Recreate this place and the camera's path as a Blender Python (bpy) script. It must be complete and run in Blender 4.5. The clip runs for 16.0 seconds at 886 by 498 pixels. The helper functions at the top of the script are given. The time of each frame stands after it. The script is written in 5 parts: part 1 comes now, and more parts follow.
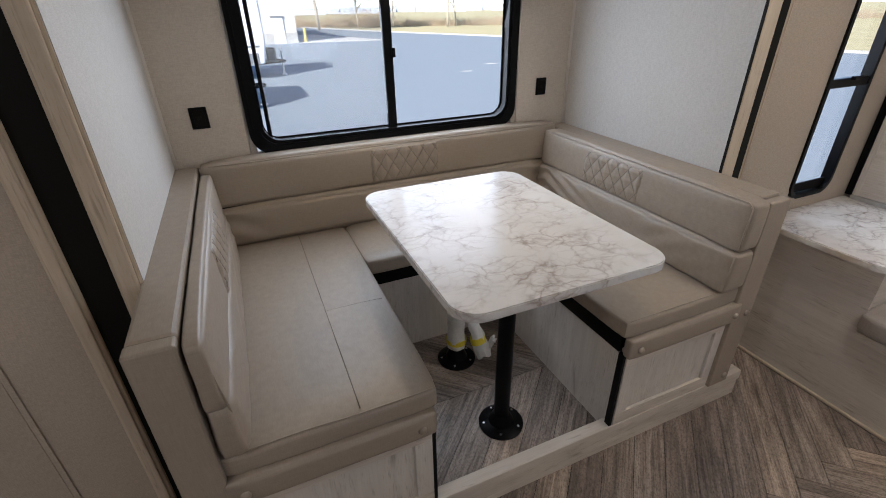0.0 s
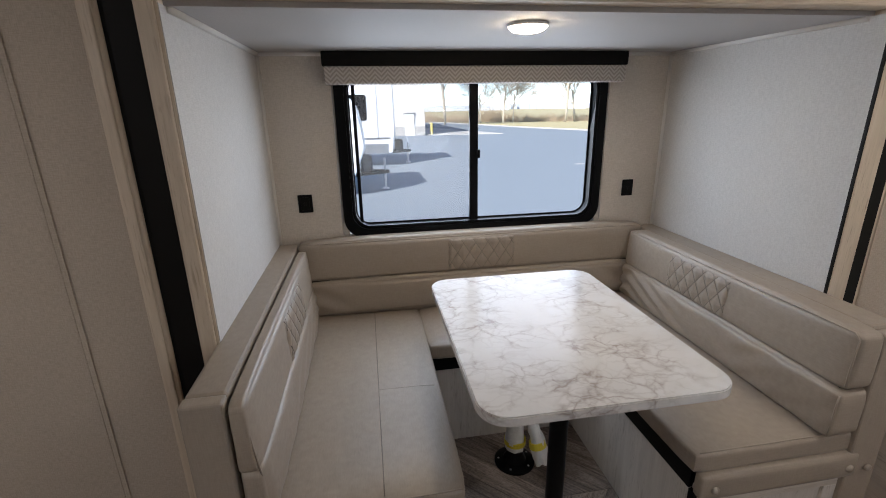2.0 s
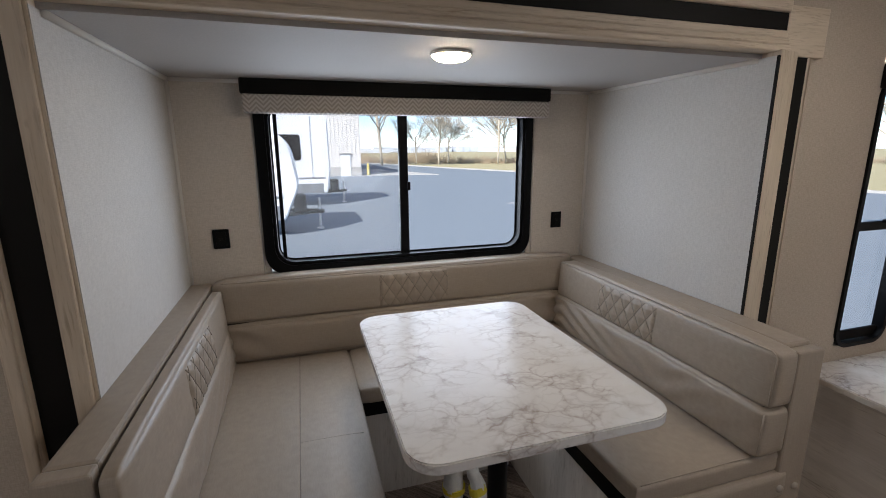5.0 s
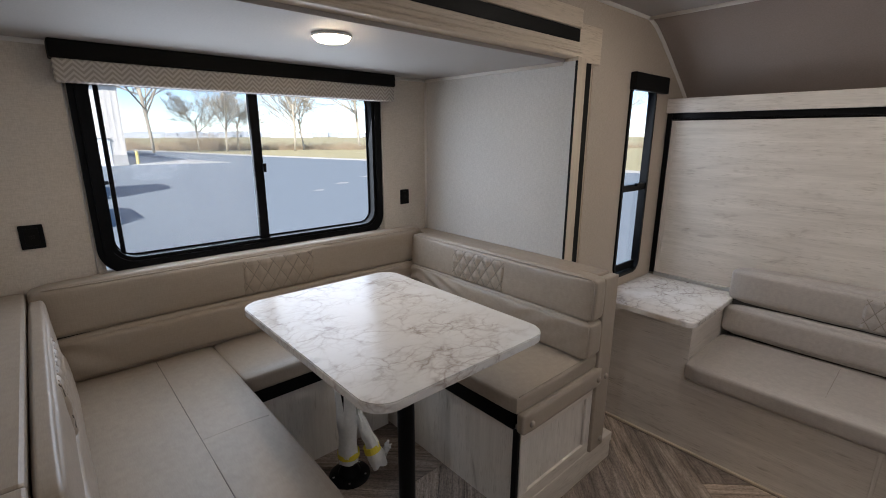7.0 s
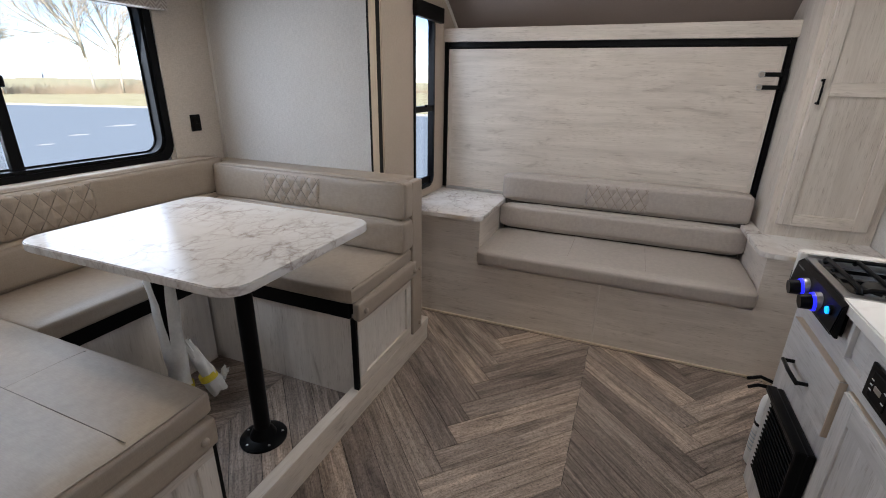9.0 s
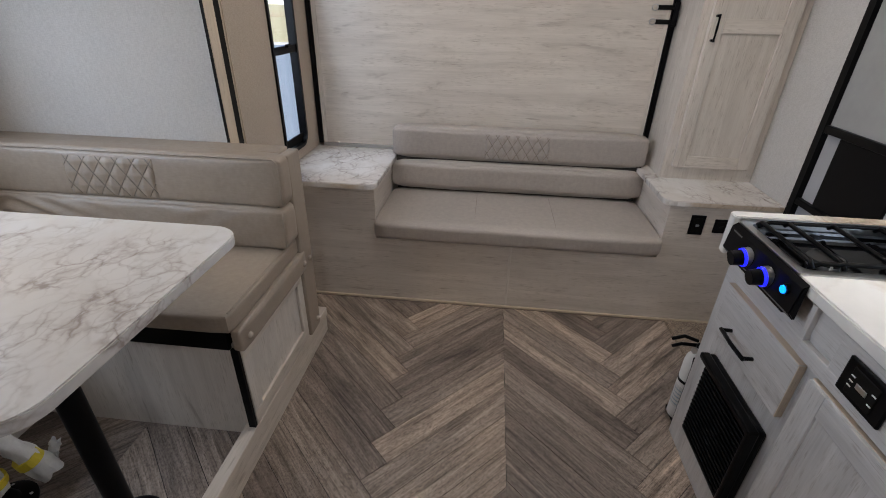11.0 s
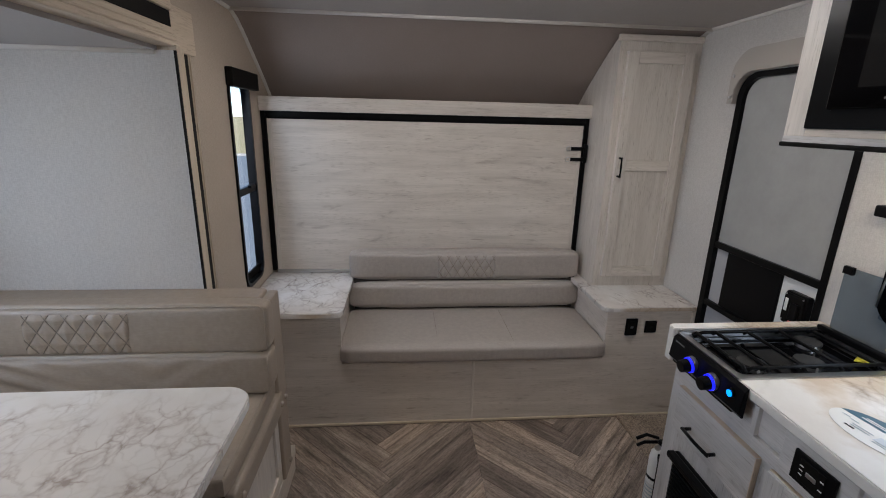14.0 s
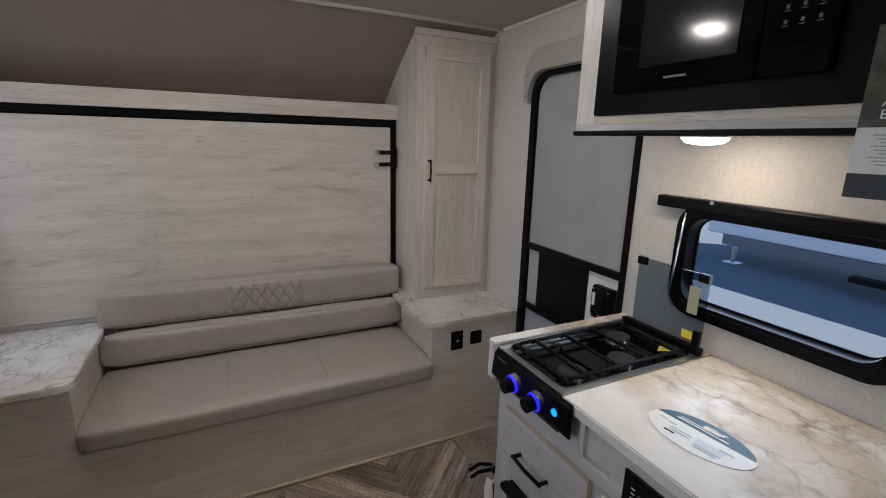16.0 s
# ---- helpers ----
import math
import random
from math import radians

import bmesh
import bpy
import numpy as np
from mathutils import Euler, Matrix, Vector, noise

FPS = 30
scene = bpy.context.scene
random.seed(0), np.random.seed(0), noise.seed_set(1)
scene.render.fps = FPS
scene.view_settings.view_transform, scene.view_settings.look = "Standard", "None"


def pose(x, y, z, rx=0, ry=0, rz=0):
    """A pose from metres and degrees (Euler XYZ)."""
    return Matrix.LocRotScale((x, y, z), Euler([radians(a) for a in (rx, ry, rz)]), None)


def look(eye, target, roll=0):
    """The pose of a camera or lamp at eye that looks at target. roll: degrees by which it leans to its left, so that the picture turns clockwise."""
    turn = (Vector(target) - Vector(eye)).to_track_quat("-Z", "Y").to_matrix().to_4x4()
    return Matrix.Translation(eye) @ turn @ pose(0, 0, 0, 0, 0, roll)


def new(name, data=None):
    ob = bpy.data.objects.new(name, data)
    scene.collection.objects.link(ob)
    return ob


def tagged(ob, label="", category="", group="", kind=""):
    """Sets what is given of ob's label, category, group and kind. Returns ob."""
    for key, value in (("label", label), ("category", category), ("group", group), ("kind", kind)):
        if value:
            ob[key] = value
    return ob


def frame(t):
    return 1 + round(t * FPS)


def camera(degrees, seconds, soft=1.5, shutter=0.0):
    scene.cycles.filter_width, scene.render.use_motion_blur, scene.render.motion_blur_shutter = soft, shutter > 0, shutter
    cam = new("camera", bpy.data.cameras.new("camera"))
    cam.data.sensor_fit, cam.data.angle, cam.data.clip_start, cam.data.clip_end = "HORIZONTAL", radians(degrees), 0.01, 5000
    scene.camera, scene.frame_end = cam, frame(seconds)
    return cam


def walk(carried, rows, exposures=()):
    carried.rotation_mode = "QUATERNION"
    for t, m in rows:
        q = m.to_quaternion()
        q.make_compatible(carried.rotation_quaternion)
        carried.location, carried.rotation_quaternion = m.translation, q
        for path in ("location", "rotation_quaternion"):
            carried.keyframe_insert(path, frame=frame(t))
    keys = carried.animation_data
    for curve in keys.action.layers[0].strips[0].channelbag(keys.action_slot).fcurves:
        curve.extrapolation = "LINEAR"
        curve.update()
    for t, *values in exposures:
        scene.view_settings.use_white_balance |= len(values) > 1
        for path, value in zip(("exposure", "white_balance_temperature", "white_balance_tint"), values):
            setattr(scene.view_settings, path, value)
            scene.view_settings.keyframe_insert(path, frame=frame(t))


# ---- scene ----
cam = camera(88.7, 16.0, soft=1.0)
PATH = [
    (0, (0.016, 0.084, 1.551), (0.711, 1.707, 0.612), -1.1),
    (0.5, (0.1, 0.029, 1.568), (0.668, 1.737, 0.695), -1.2),
    (1, (0.153, -0.002, 1.571), (0.592, 1.787, 0.791), -1.3),
    (1.5, (0.168, -0.001, 1.584), (0.513, 1.848, 0.906), -1.3),
    (2, (0.158, 0.005, 1.596), (0.462, 1.89, 1.0), -1.1),
    (2.5, (0.168, 0.024, 1.594), (0.454, 1.931, 1.063), -1.0),
    (3, (0.18, 0.03, 1.597), (0.455, 1.951, 1.112), -0.9),
    (5.5, (0.206, 0.095, 1.545), (0.929, 1.911, 1.122), -0.2),
    (6, (0.118, 0.131, 1.558), (1.014, 1.863, 1.11), -0.0),
    (6.5, (0.02, 0.125, 1.564), (1.125, 1.725, 1.094), 0.0),
    (7, (-0.106, 0.064, 1.528), (1.19, 1.506, 1.04), 0.2),
    (7.5, (-0.223, 0.019, 1.503), (1.227, 1.291, 0.974), 0.6),
    (8, (-0.29, -0.01, 1.481), (1.283, 1.083, 0.907), 0.8),
    (8.5, (-0.341, -0.014, 1.446), (1.332, 0.89, 0.826), 0.9),
    (9, (-0.334, 0.003, 1.406), (1.407, 0.703, 0.715), 1.1),
    (9.2, (-0.325, 0.021, 1.409), (1.428, 0.636, 0.669), 1.1),
    (11.3, (0.092, 0.264, 1.476), (1.857, 0.368, 0.542), 1.6),
    (11.5, (0.125, 0.312, 1.503), (1.898, 0.371, 0.58), 1.7),
    (12, (0.13, 0.417, 1.585), (1.928, 0.366, 0.709), 1.7),
    (12.5, (0.094, 0.441, 1.612), (1.925, 0.324, 0.816), 1.6),
    (13, (0.024, 0.455, 1.628), (1.889, 0.303, 0.922), 1.5),
    (13.5, (-0.031, 0.44, 1.621), (1.865, 0.276, 1.004), 1.3),
    (14, (-0.071, 0.433, 1.625), (1.844, 0.255, 1.079), 1.4),
    (14.5, (-0.099, 0.397, 1.606), (1.829, 0.197, 1.114), 1.2),
    (15, (-0.03, 0.323, 1.559), (1.892, 0.015, 1.099), 1.5),
    (15.5, (0.086, 0.289, 1.547), (1.958, -0.25, 1.097), 1.7),
    (16, (0.215, 0.197, 1.546), (1.964, -0.655, 1.083), 1.5),
]
walk(cam, [(t, look(eye, target, roll)) for t, eye, target, roll in PATH], [(t, s, k, 12) for t, s, k in ((0, 1.72, 6200), (1.5, 1.66, 6200), (3, 1.56, 6200), (5.5, 1.36, 6250), (7, 1.42, 6250), (7.5, 1.52, 6200), (8, 1.64, 6200), (9, 1.74, 6100), (11.5, 1.63, 6050), (12.5, 1.57, 6000), (14.5, 1.31, 6000), (16, 1.26, 6050))])

# ---- light ----
world = bpy.data.worlds.new("sky")
scene.world = world
world.use_nodes = True
SUN_EL, SUN_AZ = radians(39), radians(225)
nt = world.node_tree
sky = nt.nodes.new("ShaderNodeTexSky")
sky.sky_type, sky.sun_disc = "NISHITA", False
sky.sun_elevation, sky.sun_rotation = SUN_EL, SUN_AZ
sky.air_density, sky.dust_density, sky.ozone_density = 0.65, 0.0, 2.2
nt.links.new(sky.outputs[0], nt.nodes["Background"].inputs[0])
nt.nodes["Background"].inputs[1].default_value = 0.09


def lamp(name, kind, m, energy, colour, size=0.1, size_y=None):
    l = bpy.data.lights.new(name, kind)
    l.energy, l.color = energy, colour
    if kind == "AREA":
        l.size = size
        l.shape = "DISK"
        if size_y:
            l.shape, l.size_y = "RECTANGLE", size_y
    elif kind == "SUN":
        l.angle = size
    else:
        l.shadow_soft_size = size
    o = new(name, l)
    o.matrix_world = m
    return o


sun_from = Vector((math.sin(SUN_AZ) * math.cos(SUN_EL), math.cos(SUN_AZ) * math.cos(SUN_EL), math.sin(SUN_EL)))
lamp("sun", "SUN", look(sun_from * 50, (0, 0, 0)), 3.4, (1, 0.95, 0.88), radians(0.5))
RIGHT_Y = -1.17
WARM = (1.0, 0.925, 0.83)
DAY = (0.82, 0.91, 1.0)
lamp("window_light_slide", "AREA", look((0.69, 2.24, 1.4), (0.69, 0, 0.7)), 4.0, DAY, 1.2, 0.65)
lamp("window_light_side", "AREA", look((2.38, 1.36, 1.3), (2.38, 0, 1.0)), 1.1, DAY, 0.2, 0.9)
lamp("window_light_kitchen", "AREA", look((0.9, RIGHT_Y + 0.03, 1.19), (0.9, 0, 0.7)), 0.75, DAY, 0.52, 0.28)
# The fourth lamp is unseen at the rear, its power raised as fill light.
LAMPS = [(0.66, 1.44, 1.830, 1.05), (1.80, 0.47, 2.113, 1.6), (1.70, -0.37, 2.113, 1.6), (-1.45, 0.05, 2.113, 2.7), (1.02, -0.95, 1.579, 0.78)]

# ---- materials ----
def mat(name, base, rough=0.6, metal=0.0, emit=0.0):
    m = bpy.data.materials.new(name)
    m.use_nodes = True
    b = m.node_tree.nodes["Principled BSDF"]
    b.inputs["Base Color"].default_value = (*base, 1)
    b.inputs["Roughness"].default_value = rough
    b.inputs["Metallic"].default_value = metal
    if emit:
        b.inputs["Emission Color"].default_value = (*base, 1)
        b.inputs["Emission Strength"].default_value = emit
    return m


def node(m, kind, **inputs):
    n = m.node_tree.nodes.new(kind)
    for k, v in inputs.items():
        n.inputs[k.replace("_", " ")].default_value = v
    return n


def wire(m, a, b):
    m.node_tree.links.new(a, b)


def coords(m, scale=(1, 1, 1), turn=(0, 0, 0), vary=False):
    tc = m.node_tree.nodes.new("ShaderNodeTexCoord")
    mp = node(m, "ShaderNodeMapping", Scale=scale, Rotation=turn)
    wire(m, tc.outputs["Object"], mp.inputs["Vector"])
    if vary:
        inf = m.node_tree.nodes.new("ShaderNodeObjectInfo")
        add = m.node_tree.nodes.new("ShaderNodeVectorMath")
        mul = m.node_tree.nodes.new("ShaderNodeMath")
        mul.operation = "MULTIPLY"
        mul.inputs[1].default_value = 37.0
        wire(m, inf.outputs["Random"], mul.inputs[0])
        wire(m, mp.outputs[0], add.inputs[0])
        wire(m, mul.outputs[0], add.inputs[1])
        return add.outputs[0]
    return mp.outputs[0]


def ramp(m, fac, stops):
    r = m.node_tree.nodes.new("ShaderNodeValToRGB")
    while len(r.color_ramp.elements) < len(stops):
        r.color_ramp.elements.new(0.5)
    for e, (p, c) in zip(r.color_ramp.elements, stops):
        e.position, e.color = p, (*c, 1)
    wire(m, fac, r.inputs[0])
    return r.outputs[0]


def mixc(m, fac, a, b, mode="MIX"):
    n = m.node_tree.nodes.new("ShaderNodeMix")
    n.data_type, n.blend_type = "RGBA", mode
    for sock, v in ((n.inputs[0], fac), (n.inputs[6], a), (n.inputs[7], b)):
        if isinstance(v, (int, float)):
            sock.default_value = v
        elif isinstance(v, tuple):
            sock.default_value = (*v, 1)
        else:
            wire(m, v, sock)
    return n.outputs[2]


def bump(m, height, strength, dist=0.002):
    b = node(m, "ShaderNodeBump", Strength=strength, Distance=dist)
    wire(m, height, b.inputs["Height"])
    wire(m, b.outputs[0], m.node_tree.nodes["Principled BSDF"].inputs["Normal"])


def paint(m, colour):
    wire(m, colour, m.node_tree.nodes["Principled BSDF"].inputs["Base Color"])


def linen(name, a, b, rough=0.75):
    """Woven-look wall vinyl: crossed fine threads and soft cloudy tone."""
    m = mat(name, a, rough)
    t1 = node(m, "ShaderNodeTexNoise", Scale=1.0, Detail=3.0)
    wire(m, coords(m, (60, 60, 420)), t1.inputs["Vector"])
    t2 = node(m, "ShaderNodeTexNoise", Scale=1.0, Detail=3.0)
    wire(m, coords(m, (420, 420, 60)), t2.inputs["Vector"])
    t3 = node(m, "ShaderNodeTexNoise", Scale=3.0, Detail=2.0)
    wire(m, coords(m), t3.inputs["Vector"])
    w = mixc(m, 0.5, t1.outputs[0], t2.outputs[0])
    c = ramp(m, w, [(0.38, b), (0.60, a)])
    c = mixc(m, 0.15, c, ramp(m, t3.outputs[0], [(0.3, tuple(v * 0.8 for v in a)), (0.7, tuple(min(1, v * 1.1) for v in a))]))
    paint(m, c)
    bump(m, w, 0.35, 0.001)
    return m


def wood(name, light, dark, axis, rough=0.5, vary=False, fine=1.0):
    """Printed wood grain that runs along the given axis."""
    m = mat(name, light, rough)
    s = [26 * fine] * 3
    s[axis] = 1.6 * fine
    s2 = [160] * 3
    s2[axis] = 5
    n1 = node(m, "ShaderNodeTexNoise", Scale=1.0, Detail=5.0, Roughness=0.6, Distortion=0.8)
    wire(m, coords(m, s, vary=vary), n1.inputs["Vector"])
    n2 = node(m, "ShaderNodeTexNoise", Scale=1.0, Detail=3.0)
    wire(m, coords(m, s2, vary=vary), n2.inputs["Vector"])
    s3 = [9.0] * 3
    s3[axis] = 2.2
    n3 = node(m, "ShaderNodeTexNoise", Scale=1.0, Detail=4.0, Distortion=1.5)
    wire(m, coords(m, s3, vary=vary), n3.inputs["Vector"])
    mid = tuple((p + q) / 2 for p, q in zip(light, dark))
    c = ramp(m, n1.outputs[0], [(0.3, dark), (0.5, mid), (0.66, light)])
    c = mixc(m, 0.35, c, ramp(m, n2.outputs[0], [(0.3, dark), (0.65, light)]))
    c = mixc(m, 0.3, c, ramp(m, n3.outputs[0], [(0.25, tuple(v * 0.75 for v in dark)), (0.45, mid), (0.7, light)]))
    s4 = [75.0] * 3
    s4[axis] = 9.0
    n4 = node(m, "ShaderNodeTexNoise", Scale=1.0, Detail=2.0, Distortion=0.4)
    wire(m, coords(m, s4, vary=vary), n4.inputs["Vector"])
    c = mixc(m, 1.0, c, ramp(m, n4.outputs[0], [(0.22, (0.72, 0.69, 0.66)), (0.34, (1, 1, 1))]), "MULTIPLY")
    # short dark pores and knots, gathered in patches
    s5 = [260.0] * 3
    s5[axis] = 22.0
    n5 = node(m, "ShaderNodeTexNoise", Scale=1.0, Detail=2.0)
    wire(m, coords(m, s5, vary=vary), n5.inputs["Vector"])
    s6 = [14.0] * 3
    s6[axis] = 3.5
    n6 = node(m, "ShaderNodeTexNoise", Scale=1.0, Detail=3.0)
    wire(m, coords(m, s6, vary=vary), n6.inputs["Vector"])
    dash = ramp(m, n5.outputs[0], [(0.30, (0.70, 0.67, 0.64)), (0.46, (1, 1, 1))])
    c = mixc(m, ramp(m, n6.outputs[0], [(0.40, (0.12, 0.12, 0.12)), (0.62, (0.8, 0.8, 0.8))]), c, mixc(m, 1.0, c, dash, "MULTIPLY"))
    knot = ramp(m, n3.outputs[0], [(0.20, (0.62, 0.575, 0.54)), (0.33, (1, 1, 1))])
    c = mixc(m, 1.0, c, knot, "MULTIPLY")
    paint(m, c)
    bump(m, mixc(m, 0.5, n2.outputs[0], n5.outputs[0]), 0.3, 0.0006)
    return m


def vinyl(name, a, rough=0.48):
    """Upholstery vinyl with a fine brushed grain."""
    m = mat(name, a, rough)
    n1 = node(m, "ShaderNodeTexNoise", Scale=1.0, Detail=3.0)
    wire(m, coords(m, (40, 40, 500)), n1.inputs["Vector"])
    n2 = node(m, "ShaderNodeTexNoise", Scale=7.0, Detail=4.0)
    wire(m, coords(m), n2.inputs["Vector"])
    n3 = node(m, "ShaderNodeTexNoise", Scale=1.0, Detail=2.0)
    wire(m, coords(m, (500, 60, 40)), n3.inputs["Vector"])
    g = mixc(m, 0.5, n1.outputs[0], n3.outputs[0])
    c = ramp(m, g, [(0.35, tuple(v * 0.86 for v in a)), (0.65, tuple(v * 1.08 for v in a))])
    c = mixc(m, 0.2, c, ramp(m, n2.outputs[0], [(0.3, tuple(v * 0.85 for v in a)), (0.7, a)]))
    paint(m, c)
    bump(m, g, 0.25, 0.0008)
    m.node_tree.nodes["Principled BSDF"].inputs["Specular IOR Level"].default_value = 0.8
    return m


def marble(name, base, vein, warm, rough=0.2, scale=1.0, across=None):
    """White stone laminate: cloudy ground, thin veins that enclose stretched cells within broad bands.
    across = (axis, middle, half width) thickens them towards the low end of that axis."""
    m = mat(name, base, rough)
    d = node(m, "ShaderNodeTexNoise", Scale=4.5 * scale, Detail=5.0, Roughness=0.58)
    wire(m, coords(m), d.inputs["Vector"])
    off = m.node_tree.nodes.new("ShaderNodeVectorMath")
    off.operation = "MULTIPLY_ADD"
    off.inputs[1].default_value = (0.20 / scale, 0.20 / scale, 0.20 / scale)
    wire(m, d.outputs["Color"], off.inputs[0])
    wire(m, coords(m, (0.8, 1.25, 1.0), (0, 0, 0.5)), off.inputs[2])
    where = node(m, "ShaderNodeTexNoise", Scale=1.5 * scale, Detail=4.0, Roughness=0.6)
    wire(m, coords(m, turn=(0, 0, 0.7)), where.inputs["Vector"])
    spread = where.outputs[0]
    if across:
        sp = m.node_tree.nodes.new("ShaderNodeSeparateXYZ")
        tc = m.node_tree.nodes.new("ShaderNodeTexCoord")
        wire(m, tc.outputs["Object"], sp.inputs[0])
        fall = node(m, "ShaderNodeMapRange")
        fall.inputs["From Min"].default_value, fall.inputs["From Max"].default_value = across[1] + across[2], across[1] - across[2]
        fall.inputs["To Min"].default_value, fall.inputs["To Max"].default_value = -0.10, 0.14
        wire(m, sp.outputs[across[0]], fall.inputs["Value"])
        ad = m.node_tree.nodes.new("ShaderNodeMath")
        wire(m, fall.outputs[0], ad.inputs[0])
        wire(m, spread, ad.inputs[1])
        spread = ad.outputs[0]
    patch = ramp(m, spread, [(0.44, (0.04, 0.04, 0.04)), (0.50, (0.85, 0.85, 0.85)), (0.64, (1, 1, 1))])
    total = None
    for sc, wd, gain in ((4.5, 0.05, 0.55), (10.0, 0.075, 0.60), (21.0, 0.11, 0.34)):
        v = m.node_tree.nodes.new("ShaderNodeTexVoronoi")
        v.feature = "DISTANCE_TO_EDGE"
        v.inputs["Scale"].default_value = sc * scale
        wire(m, off.outputs[0], v.inputs["Vector"])
        line = ramp(m, v.outputs["Distance"], [(0.0, (gain, gain, gain)), (wd * 0.4, (gain * 0.45,) * 3), (wd, (0, 0, 0))])
        total = line if total is None else mixc(m, 1.0, total, line, "ADD")
    fade = node(m, "ShaderNodeTexNoise", Scale=8.0 * scale, Detail=3.0)
    wire(m, coords(m), fade.inputs["Vector"])
    broken = ramp(m, fade.outputs[0], [(0.36, (0.06, 0.06, 0.06)), (0.56, (1, 1, 1))])
    f = mixc(m, 1.0, mixc(m, 1.0, total, patch, "MULTIPLY"), broken, "MULTIPLY")
    # a few long lone veins outside the bands
    lone = m.node_tree.nodes.new("ShaderNodeTexVoronoi")
    lone.feature = "DISTANCE_TO_EDGE"
    lone.inputs["Scale"].default_value = 2.1 * scale
    wire(m, off.outputs[0], lone.inputs["Vector"])
    f = mixc(m, 1.0, f, mixc(m, 1.0, ramp(m, lone.outputs["Distance"], [(0.0, (0.26, 0.26, 0.26)), (0.015, (0, 0, 0))]), broken, "MULTIPLY"), "ADD")
    tint = ramp(m, mixc(m, 0.5, spread, d.outputs[0]), [(0.45, base), (0.53, warm)])
    ground = mixc(m, 1.0, tint, ramp(m, d.outputs[0], [(0.3, (0.92, 0.915, 0.91)), (0.6, (1, 1, 1))]), "MULTIPLY")
    paint(m, mixc(m, f, ground, vein))
    m.node_tree.nodes["Principled BSDF"].inputs["Specular IOR Level"].default_value = 0.17
    return m


def speckle(name, a, b, scale, rough=0.9, strength=0.4, dist=0.003):
    m = mat(name, a, rough)
    n = node(m, "ShaderNodeTexNoise", Scale=scale, Detail=4.0, Roughness=0.7)
    wire(m, coords(m), n.inputs["Vector"])
    n2 = node(m, "ShaderNodeTexNoise", Scale=scale * 0.03, Detail=3.0)
    wire(m, coords(m), n2.inputs["Vector"])
    c = ramp(m, n.outputs[0], [(0.35, b), (0.65, a)])
    c = mixc(m, 0.25, c, ramp(m, n2.outputs[0], [(0.3, b), (0.7, a)]))
    paint(m, c)
    bump(m, n.outputs[0], strength, dist)
    return m


M_WALL = linen("wall_linen", (0.50, 0.42, 0.338), (0.385, 0.322, 0.255))
M_BACK = linen("slide_back_linen", (0.60, 0.54, 0.475), (0.48, 0.425, 0.365))
M_SLIDE = linen("slide_wall_linen", (0.59, 0.565, 0.535), (0.48, 0.455, 0.43))
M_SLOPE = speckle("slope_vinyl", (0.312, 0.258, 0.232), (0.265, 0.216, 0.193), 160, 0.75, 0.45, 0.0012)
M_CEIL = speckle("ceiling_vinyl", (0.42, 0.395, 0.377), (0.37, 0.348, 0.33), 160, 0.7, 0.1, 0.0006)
M_TRIM_X = wood("trim_wood_x", (0.66, 0.56, 0.44), (0.50, 0.40, 0.29), 0)
M_TRIM_Y = wood("trim_wood_y", (0.66, 0.56, 0.44), (0.50, 0.40, 0.29), 1)
M_TRIM_Z = wood("trim_wood_z", (0.66, 0.56, 0.44), (0.50, 0.40, 0.29), 2)
M_PANEL_Y = wood("panel_wood_y", (0.72, 0.66, 0.595), (0.51, 0.455, 0.40), 1, 0.4)
M_PANEL_X = wood("panel_wood_x", (0.72, 0.66, 0.595), (0.51, 0.455, 0.40), 0, 0.4)
M_PANEL_Z = wood("panel_wood_z", (0.69, 0.64, 0.58), (0.51, 0.455, 0.40), 2, 0.4)
M_BENCH_X = wood("bench_wood_x", (0.74, 0.675, 0.60), (0.58, 0.515, 0.44), 0, 0.45)
M_BENCH_Z = wood("bench_wood_z", (0.73, 0.68, 0.62), (0.56, 0.515, 0.465), 2, 0.45)
M_KIT_X = wood("kitchen_wood_x", (0.68, 0.66, 0.645), (0.43, 0.42, 0.41), 0, 0.5, fine=0.8)
M_KIT_Z = wood("kitchen_wood_z", (0.68, 0.66, 0.645), (0.43, 0.42, 0.41), 2, 0.5, fine=0.8)
M_VINYL = vinyl("seat_vinyl", (0.335, 0.276, 0.218))
M_VINYL2 = vinyl("sofa_vinyl", (0.40, 0.358, 0.322), 0.5)
# Near-black for strips that paint shade into the cushion creases.
M_CREASE_SHADE = mat("crease_shade", (0.03, 0.026, 0.022), 0.7)
# Thread colour is pulled darker to take in the shade of the quilt grooves.
M_THREAD = mat("thread", (0.235, 0.20, 0.167), 0.7)
M_SEAM = mat("seat_seam", (0.20, 0.165, 0.135), 0.7)
M_MARBLE = marble("table_marble", (0.72, 0.71, 0.70), (0.36, 0.31, 0.28), (0.655, 0.63, 0.605), 0.22, 1.0, (0, 0.80, 0.30))
M_SIDE = marble("side_marble", (0.76, 0.74, 0.72), (0.27, 0.23, 0.205), (0.64, 0.605, 0.57), 0.22)
M_MARBLE2 = marble("counter_marble", (0.80, 0.78, 0.75), (0.27, 0.21, 0.155), (0.56, 0.47, 0.372), 0.22, 0.7, (1, -0.86, 0.2))
M_BLACK = mat("black_plastic", (0.0035, 0.0035, 0.004), 0.34)
M_BLACKM = mat("black_matt", (0.006, 0.0055, 0.005), 0.6)
M_RUBBER = mat("black_seal", (0.010, 0.009, 0.008), 0.5)
